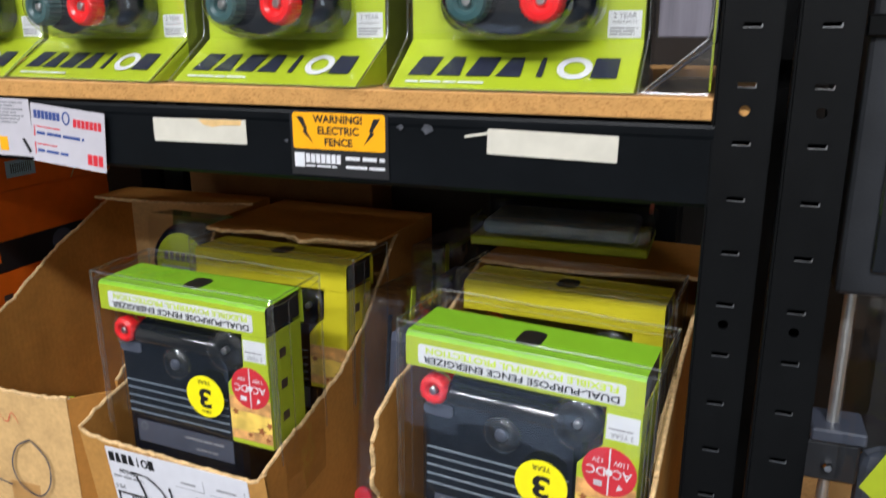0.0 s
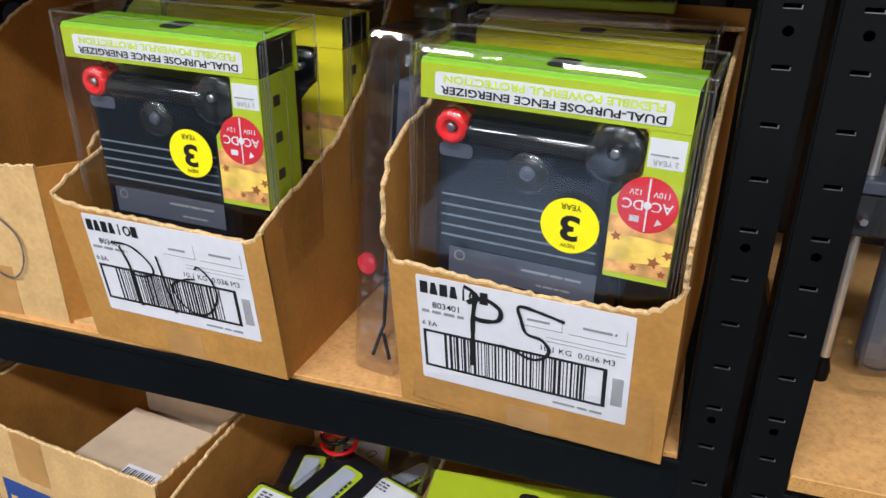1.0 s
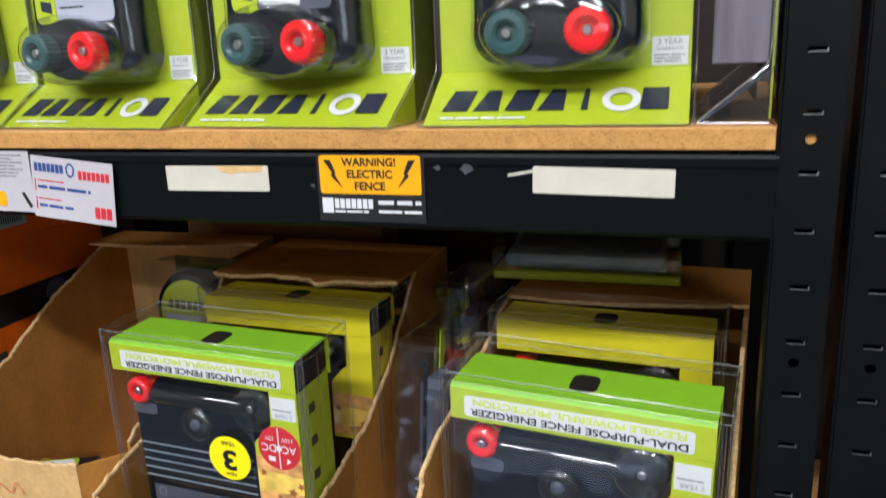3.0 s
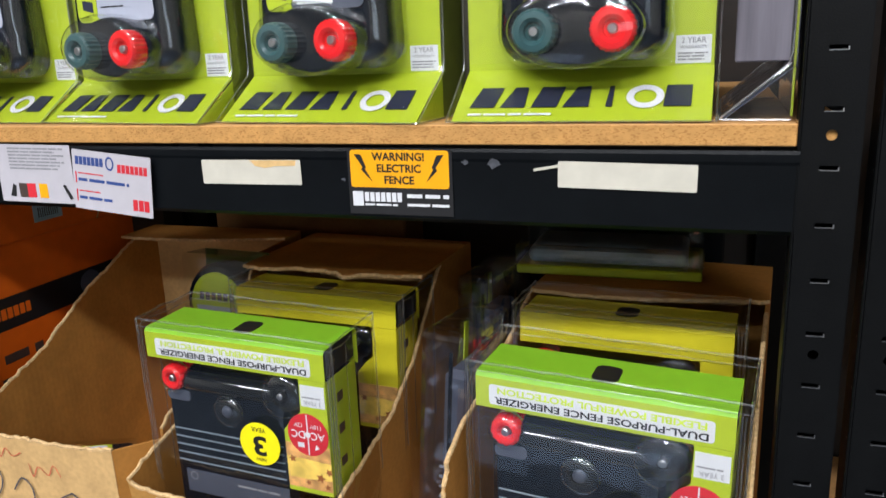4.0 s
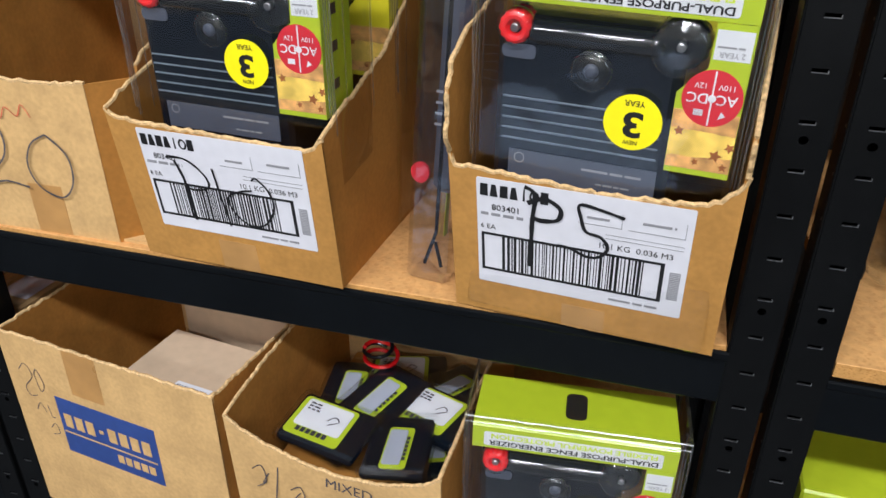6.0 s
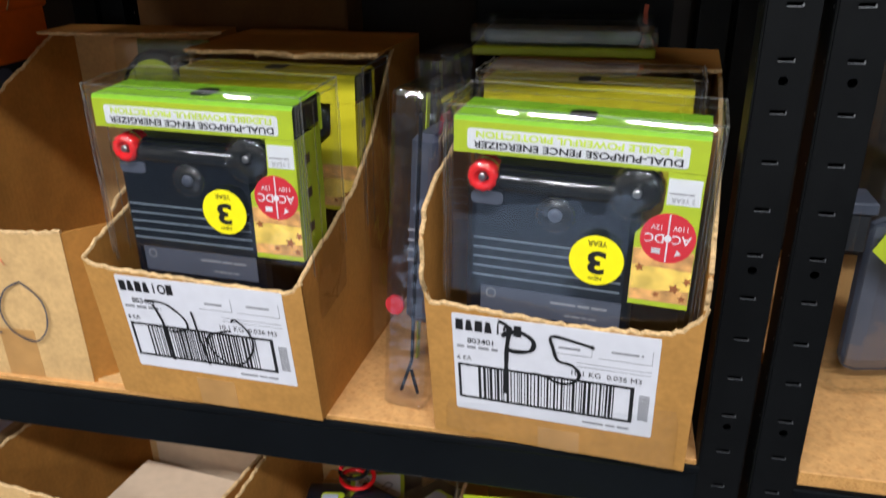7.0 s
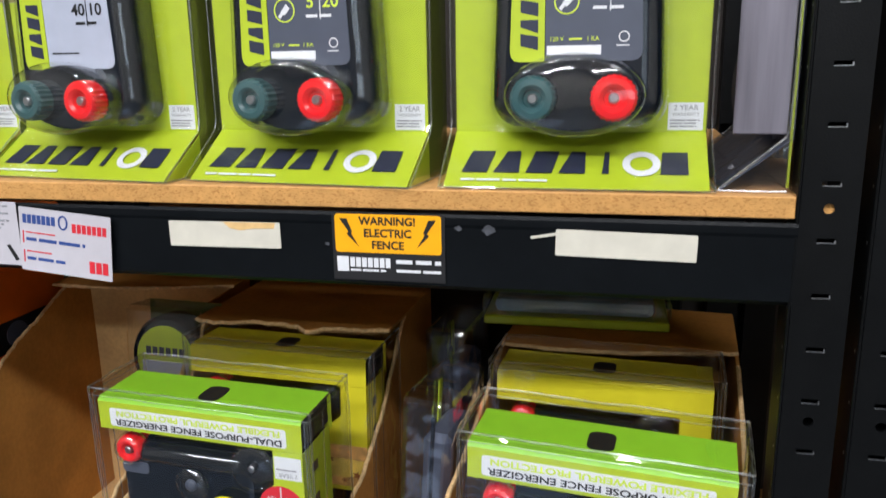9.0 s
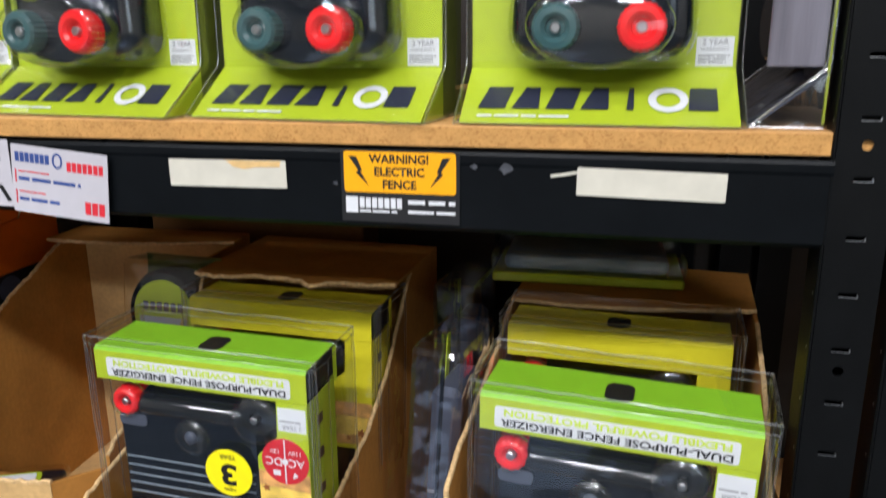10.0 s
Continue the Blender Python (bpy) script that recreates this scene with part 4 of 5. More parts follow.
        words(bm, "2 YEAR", 0.0998, 0.307, 0.0048, 0.0008, FRONT, 180, 0.006)
        bars(bm, 0.087, 0.3115, 0.1125, 0.3145, 1, 0.0008, FRONT, words_per=1)
        part("lettering", bm, GREY_INK, wl)
        bm = B()
        prism(bm, ellipse(0.0905, 0.2685, 0.0252, 0.0252, 36), 0.0004, 0.0008, FRONT)
        red = part("power_disc", bm, RED_PRINT, sc, "red mains and battery disc")
        bm = B()
        words(bm, "AC", 0.1025, 0.2685, 0.0092, 0.0012, FRONT, 180, 0.01)
        words(bm, "DC", 0.0785, 0.2685, 0.0092, 0.0012, FRONT, 180, 0.01)
        words(bm, "110V", 0.1015, 0.2795, 0.005, 0.0012, FRONT, 180, 0.006)
        words(bm, "12V", 0.08, 0.2795, 0.005, 0.0012, FRONT, 180, 0.006)
        plate(bm, 0.0897, 0.2445, 0.0911, 0.2925, 0.0011, FRONT)
        prism(bm, ellipse(0.0905, 0.2685, 0.0035, 0.0035, 12), 0.0009, 0.0012, FRONT)
        plate(bm, 0.077, 0.2525, 0.085, 0.258, 0.0012, FRONT)
        prism(bm, [(0.098, 0.251), (0.104, 0.254), (0.1, 0.258)], 0.0009, 0.0012, FRONT)
        part("lettering", bm, WHITE_CARD, red)
    # clear box
    bm = B()
    oy = lambda i: [(u, v) for u, v in round_rect(-0.126 + i, -0.096 - deep + i, 0.128 - i, 0.0012 - i, 0.0085 - i * 0.6, 6)]
    loft(bm, [[(u, -v, z) for u, v in oy(i)] for i, z in ((0.002, 0.002), (0, 0.005), (0, 0.3705), (0.0006, 0.3735), (0.0022, 0.3762), (0.0046, 0.378), (0.0078, 0.3788))], cap0=False)
    case = part("clear_case", bm, CLEAR, p, "clear plastic box, scuffed at the edges")
    bm = B()
    d = 0.0945 + deep
    crumple = lambda q, k: 0.0022 * noise.noise((q[0] * 45 + k * 3.1, q[1] * 45, q[2] * 45))
    for n, (a, b) in enumerate((((-0.1255, -0.001), (0.1275, -0.001)), ((0.1275, -0.001), (0.1275, d)), ((0.1275, d), (-0.1255, d)), ((-0.1255, d), (-0.1255, -0.001)))):
        for lane in (0.0, 0.0085):
            line = [(a[0] + (b[0] - a[0]) * i / 14, a[1] + (b[1] - a[1]) * i / 14, 0.3785 - lane) for i in range(15)]
            tube(bm, [(x, y, z + crumple((x, y, z), n + lane * 300)) for x, y, z in line], 0.0012 if lane == 0 else 0.0006, 6)
        post_ = [(a[0], a[1], 0.18 + 0.198 * i / 12) for i in range(13)]
        tube(bm, [(x + 0.6 * crumple((x, y, z), n), y, z) for x, y, z in post_], 0.0012, 6)
    # upright pleats that stiffen the sides of the box
    for sx in (-1, 1):
        for n, (off, y) in enumerate(((0.1205, 0.0), (0.1235, 0.0), (0.1265, 0.03))):
            pleat = [(sx * off, y, 0.17 + 0.196 * i / 12) for i in range(13)]
            tube(bm, [(x, yy + 0.5 * crumple((x, yy, z), n + 5), z) for x, yy, z in pleat], 0.0007, 5)
    part("folded_edges", bm, CLEAR_EDGE, case, "shiny folded plastic edges")
    if plain is not True:
        bm = B()
        prism(bm, ellipse(0.0275, sv, 0.0262, 0.0262, 36), 0.0016, 0.002, FRONT)
        st = part("sticker", bm, YELLOW, case, "round yellow warranty sticker, upside down")
        bm = B()
        words(bm, "3", 0.0275, sv - 0.0007, 0.0235, 0.0024, FRONT, 180, 0.03, 1.25)
        words(bm, "YEAR", 0.0275, sv + 0.0183, 0.0055, 0.0024, FRONT, 180, 0.012)
        words(bm, "NEW", 0.0275, sv - 0.0187, 0.0042, 0.0024, FRONT, 180, 0.012)
        part("lettering", bm, INK, st)
    for u, v, r, dp in ((-0.0885, 0.308, 0.018, 0.0), (0.0585, 0.306, 0.0275, 0.0), (-0.0155, 0.277, 0.0205, -0.001)):
        bm = B()
        lathe(bm, [(r, -0.014), (r * 0.99, dp - 0.006), (r * 0.92, dp - 0.001), (r * 0.7, dp + 0.0005), (r * 0.25, dp + 0.0009)], u, v, 32, m=FRONT)
        part("clear_dome", bm, CLEAR_BLISTER, case, "clear moulded dome", smooth=True)
    return p


pack = energizer_pack("boxed black energizer upside down in the marked carton", pose(-0.1695, 0.011, 1.0015, 1.5, 0.75, -2.6), sv=0.2465)
r1 = energizer_pack("boxed black energizer upside down in the torn carton", pose(0.2301, -0.0165, 1.0005, 1.7, 1.1, -5.2))
second = energizer_pack("boxed energizer behind another in the shade of the carton", pose(-0.158, 0.163, 1.0, -1.0, 0.5, -2.0), plain=True)
copy_thing(second, pose(0.233, 0.15, 0.9995, -1.0, 0.3, -3.5))["label"] = "boxed energizer in shade at the back of the carton"
energizer_pack("boxed energizer standing on the bottom shelf", pose(0.2405, -0.031, LOWER + 0.001, 0, 0.3, 5.8), deep=0.02, plain="header")

# ---- blister packs on the upper shelf ----


def blister_pack(label, m, number=("10", "40"), silver=False, wing=0.055, back=0.062, group="hanging blister packs", bare=False):
    card_mat = GREY_PLATE if bare else LIME
    """A lime folded card with an energizer behind a clear blister."""
    p = thing("blister_pack", label, "blister pack", m, group)
    W = 0.112
    t = 0.0007
    bm = B()
    prof = [(0.001, 0.0015), (back, 0.044), (back, 0.176), (back + t, 0.176), (back + t, 0.0435), (0.0015, 0.001)]
    prism(bm, prof, -W, W, Matrix(((0, 0, 1, 0), (1, 0, 0, 0), (0, 1, 0, 0), (0, 0, 0, 1))))
    card_ = part("card", bm, card_mat, p, "card with a slanted foot")
    if bare:
        bm = B()
        box(bm, (0.1085, back - 0.002, 0.004), (W, back - 0.0002, 0.34))
        part("card_edge", bm, LIME, card_, "lime folded card edge")
        # added liner that carries the painted sheen of the clear side
        bm = B()
        box(bm, (0.1088, 0.008, 0.047), (0.1115, back - 0.004, 0.34), 0.001)
        part("film_sheen_panel", bm, FILM_SHEEN, p, "added grey panel painted with the film's sheen")
    bm = B()
    box(bm, (-W, back, 0.176), (W, back + t, 0.34))
    ph = part("photo", bm, PHOTO_SKY, card_, "printed pasture photo across the card")
    bm = B()
    prism(bm, torn([(-W, 0.205), (W, 0.21)], 0.002, random.Random(2), 0.012) + [(W, 0.1765), (-W, 0.1765)], -back + 0.0002, -back + 0.0005, FRONT)
    part("photo_grass", bm, PHOTO_GRASS, ph)
    bm = B()
    prism(bm, torn([(-W, 0.228), (W, 0.232)], 0.005, random.Random(5), 0.01) + [(W, 0.206), (-W, 0.206)], -back + 0.0006, -back + 0.0009, FRONT)
    part("photo_trees", bm, PHOTO_TREES, ph)
    bm = B()
    for u, v in ((0.094, 0.199), (-0.094, 0.196)):
        prism(bm, round_rect(u - 0.013, v, u + 0.013, v + 0.021, 0.005, 3), -back + 0.001, -back + 0.0013, FRONT)
        for du in (-0.009, -0.003, 0.007):
            plate(bm, u + du, v - 0.011, u + du + 0.003, v + 0.002, -back + 0.0016, FRONT)
    part("photo_dark_shapes", bm, PHOTO_DARK, ph)
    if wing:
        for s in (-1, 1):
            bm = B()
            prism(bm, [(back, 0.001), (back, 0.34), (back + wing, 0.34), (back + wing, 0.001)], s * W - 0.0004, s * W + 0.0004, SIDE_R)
            # wings coloured as shaded by the neighbouring packs
            part("card_wing", bm, LIME_SHADED, card_)
            bm = B()
            prism(bm, [(0.004, 0.001), (back, 0.04), (back, 0.001)], s * W - 0.0004, s * W + 0.0004, SIDE_R)
            part("foot_gusset", bm, LIME, card_)
    # brand mark on the slanted foot
    slope = Matrix.Translation((0, 0.001, 0.0018)) @ Matrix(((1, 0, 0, 0), (0, math.cos(0.606), -math.sin(0.606), 0), (0, math.sin(0.606), math.cos(0.606), 0), (0, 0, 0, 1)))
    bm = B()
    logo_blocks(bm, -0.1, 0.018, 0.1, 0.046, 0.0012, slope)
    part("brand_mark", bm, NAVY_INK, card_, "dark navy brand mark", kind="stuff")
    bm = B()
    annulus(bm, -0.1 + 0.2 * 5.5 / 7, 0.031, 0.016, 0.0155, 0.0065, 0.0012, slope)
    bars(bm, -0.098, 0.006, -0.02, 0.011, 1, 0.0012, slope, words_per=4)
    part("white_print", bm, WHITE_CARD, card_)
    bm = B()
    plate(bm, 0.079, 0.046, 0.109, 0.07, -back + 0.0004, FRONT)
    wl = part("warranty_patch", bm, WHITE_CARD, card_)
    bm = B()
    words(bm, "2 YEAR", 0.094, 0.0655, 0.0048, -back + 0.0008, FRONT, 0, 0.008)
    words(bm, "WARRANTY", 0.094, 0.0597, 0.003, -back + 0.0008, FRONT, 0, 0.004)
    bars(bm, 0.081, 0.048, 0.107, 0.056, 3, -back + 0.0008, FRONT, words_per=2)
    part("lettering", bm, GREY_INK, wl)
    # energizer, standing well forward of its card
    DEEP = FRONT @ Matrix.Translation((0, 0, 0.0 if bare else 0.01))
    KNOBS = FRONT @ Matrix.Translation((0, 0, 0.0 if bare else 0.016))
    bm = B()

    def ring(i, w):
        pts = []
        for u, v in round_rect(-0.074 + i, 0.05 + i, 0.074 - i, 0.315 - i, 0.026 - i * 0.5, 6):
            k = 1 - 0.14 * max(0, (v - 0.1) / 0.215) ** 1.6
            pts.append((u * k, v, w))
        return pts
    loft(bm, [ring(0, -back - 0.009), ring(0, -0.052), ring(0.0008, -0.046), ring(0.003, -0.0405), ring(0.0062, -0.0365), ring(0.0102, -0.0338), ring(0.0145, -0.0322), ring(0.019, -0.0314), ring(0.021, -0.0312), ring(0.022, -0.0312)], DEEP)
    body = part("energizer_body", bm, GREY_PLATE if bare else BLACK_PLASTIC, p, "charcoal housing" if bare else "black rounded energizer housing", smooth=True)
    if not bare:
        bm = B()
        loft(bm, [ring(-0.004, -back - 0.009), ring(-0.0035, -0.05), ring(-0.0015, -0.043), ring(0.0025, -0.0365), ring(0.008, -0.032), ring(0.014, -0.0297)], DEEP, cap0=False, cap1=False)
        part("clear_blister", bm, CLEAR_BLISTER, p, "clear blister moulded round the housing", smooth=True)
    if not bare:
        plate_m = SILVER_PLATE if silver else GREY_PLATE
        bm = B()
        prism(bm, [(-0.026, 0.107), (0.046, 0.107), (0.0505, 0.108), (0.0535, 0.111), (0.0545, 0.1155), (0.048, 0.26), (-0.026, 0.26)], -0.031, -0.0304, DEEP)
        np_ = part("name_plate", bm, plate_m, body, "silver name plate" if silver else "charcoal name plate")
        bm = B()
        prism(bm, [(-0.0265, 0.107), (-0.048, 0.107), (-0.0525, 0.108), (-0.055, 0.111), (-0.056, 0.116), (-0.051, 0.26), (-0.0265, 0.26)], -0.031, -0.0302, DEEP)
        strip = part("brand_strip", bm, LIME, body, "lime strip with an upright brand mark")
        up = DEEP @ Matrix.Translation((-0.0395, 0.164, 0)) @ pose(0, 0, 0, 0, 0, 90)
        bm = B()
        logo_blocks(bm, -0.048, -0.0075, 0.048, 0.0075, -0.0298, up)
        part("brand_mark", bm, NAVY_INK, strip, "dark navy brand mark", kind="stuff")
        bm = B()
        annulus(bm, -0.048 + 0.096 * 5.5 / 7, 0, 0.0075, 0.0082, 0.003, -0.0298, up)
        part("brand_ring", bm, WHITE_CARD, strip)
        ink = INK if silver else LIME_INK
        bm = B()
        words(bm, number[0], 0.0175, 0.162, 0.0112, -0.0298, DEEP, 0, 0.016, 1.05)
        words(bm, number[1], 0.0375, 0.162, 0.0112, -0.0298, DEEP, 0, 0.016, 1.05)
        if silver:
            bars(bm, -0.02, 0.121, 0.015, 0.1235, 1, -0.0298, DEEP, words_per=3)
        else:
            words(bm, "120 V", -0.0165, 0.1252, 0.0036, -0.0298, DEEP, 0, 0.006)
            bars(bm, -0.006, 0.1236, 0.005, 0.1268, 1, -0.0298, DEEP, words_per=1)
            words(bm, "1 KA", 0.0135, 0.1252, 0.0036, -0.0298, DEEP, 0, 0.006)
        if not silver:
            annulus(bm, -0.0085, 0.1555, 0.0105, 0.0105, 0.0012, -0.0298, DEEP)
            words(bm, "FENCE ENERGIZER", 0.003, 0.2045, 0.0046, -0.0298, DEEP, 0, 0.006)
        part("printed_numbers", bm, ink, np_, kind="stuff")
        bm = B()
        plate(bm, 0.0268, 0.147, 0.0276, 0.171, -0.0298, DEEP)
        if not silver:
            plate(bm, -0.0245, 0.1125, 0.0205, 0.12, -0.0298, DEEP)
            ribbon(bm, [(-0.014, 0.149), (-0.011, 0.153), (-0.008, 0.156)], 0.0035, -0.0298, DEEP)
            prism(bm, [(-0.012, 0.1545), (-0.0085, 0.151), (-0.003, 0.157), (-0.0065, 0.161)], -0.03, -0.0296, DEEP)
            annulus(bm, 0.039, 0.1265, 0.0045, 0.0045, 0.001, -0.0298, DEEP, 20)
            bars(bm, 0.033, 0.1185, 0.045, 0.1205, 1, -0.0298, DEEP, words_per=1)
        bars(bm, 0.013, 0.1475, 0.045, 0.1525, 1, -0.0298, DEEP, words_per=3)
        part("white_print", bm, INK if silver else WHITE_CARD, np_)
        bm = B()
        prism(bm, ellipse(-0.003, 0.185, 0.003, 0.003, 14), -0.0305, -0.0298, DEEP)
        if silver:
            plate(bm, 0.03, 0.178, 0.046, 0.192, -0.0298, DEEP)
            bars(bm, 0.02, 0.203, 0.05, 0.212, 1, -0.0298, DEEP, words_per=2)
        part("indicator", bm, INK, np_, kind="stuff")
    bm = B()
    el = lambda k, w: [(u, v, w) for u, v in ellipse(0, 0.08, 0.055 * k, 0.0315 * k, 40)]
    loft(bm, [el(1, -0.05), el(0.99, -0.028), el(0.95, -0.025), el(0.9, -0.0245)], KNOBS)
    part("terminal_base", bm, BLACK_PLASTIC, body)
    if not bare:
        for u, mm, nm in ((-0.0335, GREEN_PLASTIC, "green_terminal"), (0.0325, RED_PLASTIC, "red_terminal")):
            bm = B()
            lathe(bm, [(0.018, -0.042), (0.0195, -0.017), (0.0192, -0.009), (0.0165, -0.0062), (0.0115, -0.0055), (0.0085, -0.008), (0.0075, -0.012)], u, 0.0775, 48, 24, 0.0011, KNOBS)
            kn = part(nm, bm, mm, p, "ribbed plastic screw terminal")
            bm = B()
            lathe(bm, [(0.0045, -0.0135), (0.0045, -0.009), (0.0035, -0.0078)], u, 0.0775, 14, m=KNOBS)
            part("screw", bm, WORN_STEEL, kn)
        bm = B()
        el2 = lambda k, w: [(u, v, w) for u, v in ellipse(0, 0.0795, 0.0575 * k, 0.0345 * k, 40)]
        loft(bm, [el2(1.03, -0.045), el2(1, -0.012), el2(0.95, -0.006), el2(0.85, -0.0032)], KNOBS, cap0=False)
        part("terminal_dome", bm, CLEAR_BLISTER, p, "clear oval dome over the terminals", smooth=True)
    bm = B()
    e = back + max(wing, 0.002)
    loft(bm, [[(u, v, z) for u, v in round_rect(-0.1165, y, 0.1165, e, min(0.004, (e - y) / 3), 3)] for y, z in ((-0.0022, 0.0008), (-0.0015, 0.003), (back - 0.0055, 0.0455), (back - 0.0035, 0.05), (back - 0.003, 0.345))], cap0=False, cap1=False)
    shell = part("clear_shell", bm, CLEAR_LILAC if bare else CLEAR, p, "clear plastic outer shell")
    bm = B()
    for sx in (-1, 1):
        x = sx * 0.1162
        tube(bm, [(x, -0.0018, 0.002), (x, back - 0.006, 0.0452), (x, back - 0.0035, 0.055)] + [(x + 0.0008 * noise.noise((x * 50, z * 40, 1)), back - 0.003, z) for z in (0.1, 0.15, 0.2, 0.25, 0.3, 0.344)], 0.0008, 6)
        tube(bm, [(x, -0.0015, 0.0016), (x, back * 0.5, 0.0014), (x, e - 0.004, 0.0014)], 0.0009, 6)
    tube(bm, [(-0.115 + 0.023 * i, -0.002, 0.0016 + 0.0003 * (i % 2)) for i in range(11)], 0.0009, 6)
    part("folded_edges", bm, CLEAR_EDGE, shell, "shiny folded plastic edges")
    return p


Z = UPPER + 0.0005
blister_pack("lime blister pack with a charcoal energizer marked 10 and 40", pose(0.2075, 0.008, Z, 0, 0, 0.0))
blister_pack("lime blister pack with a charcoal energizer marked 5 and 20", pose(-0.047, 0.009, Z, 0, 0, -5.5), ("5", "20"))
far = blister_pack("lime blister pack with a silver energizer plate marked 40 and 10", pose(-0.287, 0.014, Z, 0, 0, -6.5), ("40", "10"), True)
copy_thing(far, pose(-0.512, 0.03, Z, 0, 0, -4.0))
blister_pack("blister pack turned sideways so its clear edge shows", pose(0.3275, 0.132, Z, 0, 0, -90), ("5", "20"), False, 0.0, 0.054, bare=True)

# ---- goods in and round the cartons ----


def tilted_pack(label, m):
    """A tall narrow clear pack with a cable, seen edge-on between the cartons."""
    p = thing("cable_pack", label, "cable pack", m)
    bm = B()
    box(bm, (-0.028, 0.0, 0.002), (0.026, 0.13, 0.385), 0.008, segs=2)
    part("clear_case", bm, CLEAR_LILAC, p)
    bm = B()
    box(bm, (-0.016, 0.035, 0.1), (0.018, 0.12, 0.33), 0.008)
    part("dark_insert", bm, GREY_PLATE, p)
    bm = B()
    tube(bm, [(0.004, 0.012, 0.36 - 0.033 * i) for i in range(10)] + [(-0.008, 0.012, 0.02)], 0.0022)
    tube(bm, [(0.004, 0.012, 0.05), (0.013, 0.012, 0.02)], 0.0022)
    part("cable", bm, BLACK_PLASTIC, p)
    bm = B()
    prism(bm, ellipse(-0.017, 0.135, 0.011, 0.012, 20), -0.008, -0.004, FRONT)
    part("red_disc", bm, RED_PRINT, p)
    bm = B()
    for i in range(4):
        box(bm, (-0.006, 0.011, 0.19 + i * 0.012), (0.006, 0.0135, 0.1925 + i * 0.012))
    part("white_scale", bm, GREY_INK, p)
    bm = B()
    box(bm, (-0.026, 0.115, 0.006), (-0.0245, 0.126, 0.36))
    part("card", bm, LIME, p)
    return p


tilted_pack("clear pack with a black cable standing between two cartons", pose(0.047, 0.03, MIDDLE, -3, 2.5, -6))
tilted_pack("clear cable pack further back between the cartons", pose(0.045, 0.235, MIDDLE, -2, -1, -4))

flat = thing("flat_pack", "clear pack lying flat on top of the carton", "blister pack", pose(0.196, 0.312, MIDDLE + 0.3752, 0, 0, 1))
bm = B()
box(bm, (-0.118, 0, 0.0), (0.118, 0.13, 0.012), 0.002)
part("lime_tray", bm, LIME, flat)
# contents carry the lid's blue reflection in their colour
bm = B()
box(bm, (-0.105, 0.012, 0.0125), (0.1, 0.12, 0.033), 0.008, segs=2)
part("contents", bm, LID_REFLECTION, flat)
bm = B()
box(bm, (-0.12, -0.003, 0.0124), (0.12, 0.133, 0.04), 0.006, segs=2)
part("clear_lid", bm, CLEAR_BLISTER, flat)
behind = thing("dark_carton", "dark printed carton standing at the back of the shelf", "carton", pose(0.2, 0.47, MIDDLE))
bm = B()
box(bm, (-0.145, 0, 0), (0.14, 0.105, 0.47), 0.003)
part("body", bm, BLACK_METAL, behind)
bm = B()
prism(bm, [(0.098, 0.4), (0.104, 0.4), (0.106, 0.425), (0.1, 0.425)], 0.0005, 0.001, FRONT)
part("red_mark", bm, MARKER_RED, behind)
# body and tape both take the kraft with the shade in its colour
bk = thing("brown_carton", "closed brown carton at the back of the shelf, shade in its colour", "carton", pose(-0.335, 0.49, MIDDLE))
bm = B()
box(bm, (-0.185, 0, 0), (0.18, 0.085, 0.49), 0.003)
part("body", bm, KRAFT_BACK_SHADE, bk)
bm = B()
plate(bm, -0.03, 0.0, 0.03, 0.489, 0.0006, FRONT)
part("tape", bm, KRAFT_BACK_SHADE, bk)

# contents of the P20 carton
pp = thing("round_reel_pack", "blister pack with a round black reel and lime badge", "blister pack", pose(-0.352, 0.2, MIDDLE + 0.012, -6, 0, -4))
bm = B()
lathe(bm, [(0.054, -0.05), (0.058, -0.042), (0.058, -0.014), (0.053, -0.006), (0.044, -0.005)], 0.0, 0.315, 36, m=FRONT)
part("reel", bm, BLACK_PLASTIC, pp)
bm = B()
prism(bm, ellipse(0.0, 0.315, 0.045, 0.045, 30), -0.005, -0.0035, FRONT)
badge = part("badge", bm, LIME, pp, "round lime badge")
bm = B()
for i in range(6):
    plate(bm, -0.03 + i * 0.0105, 0.318, -0.0225 + i * 0.0105, 0.33, -0.003, FRONT)
part("brand_mark", bm, NAVY_INK, badge, "dark navy brand mark", kind="stuff")
bm = B()
plate(bm, -0.036, 0.288, 0.036, 0.31, -0.003, FRONT)
part("white_band", bm, SILVER_PLATE, badge)
bm = B()
box(bm, (-0.058, 0.052, 0.0), (0.058, 0.053, 0.385))
part("backing_card", bm, LIME_SHADED, pp)
bm = B()
box(bm, (-0.06, -0.003, 0.0), (0.06, 0.0515, 0.386), 0.006)
part("clear_case", bm, CLEAR, pp)
bm = B()
lathe(bm, [(0.014, -0.03), (0.014, -0.004), (0.01, -0.002)], -0.04, 0.24, 20, m=FRONT)
part("red_terminal", bm, RED_PLASTIC, pp)
RS = random.Random(12)


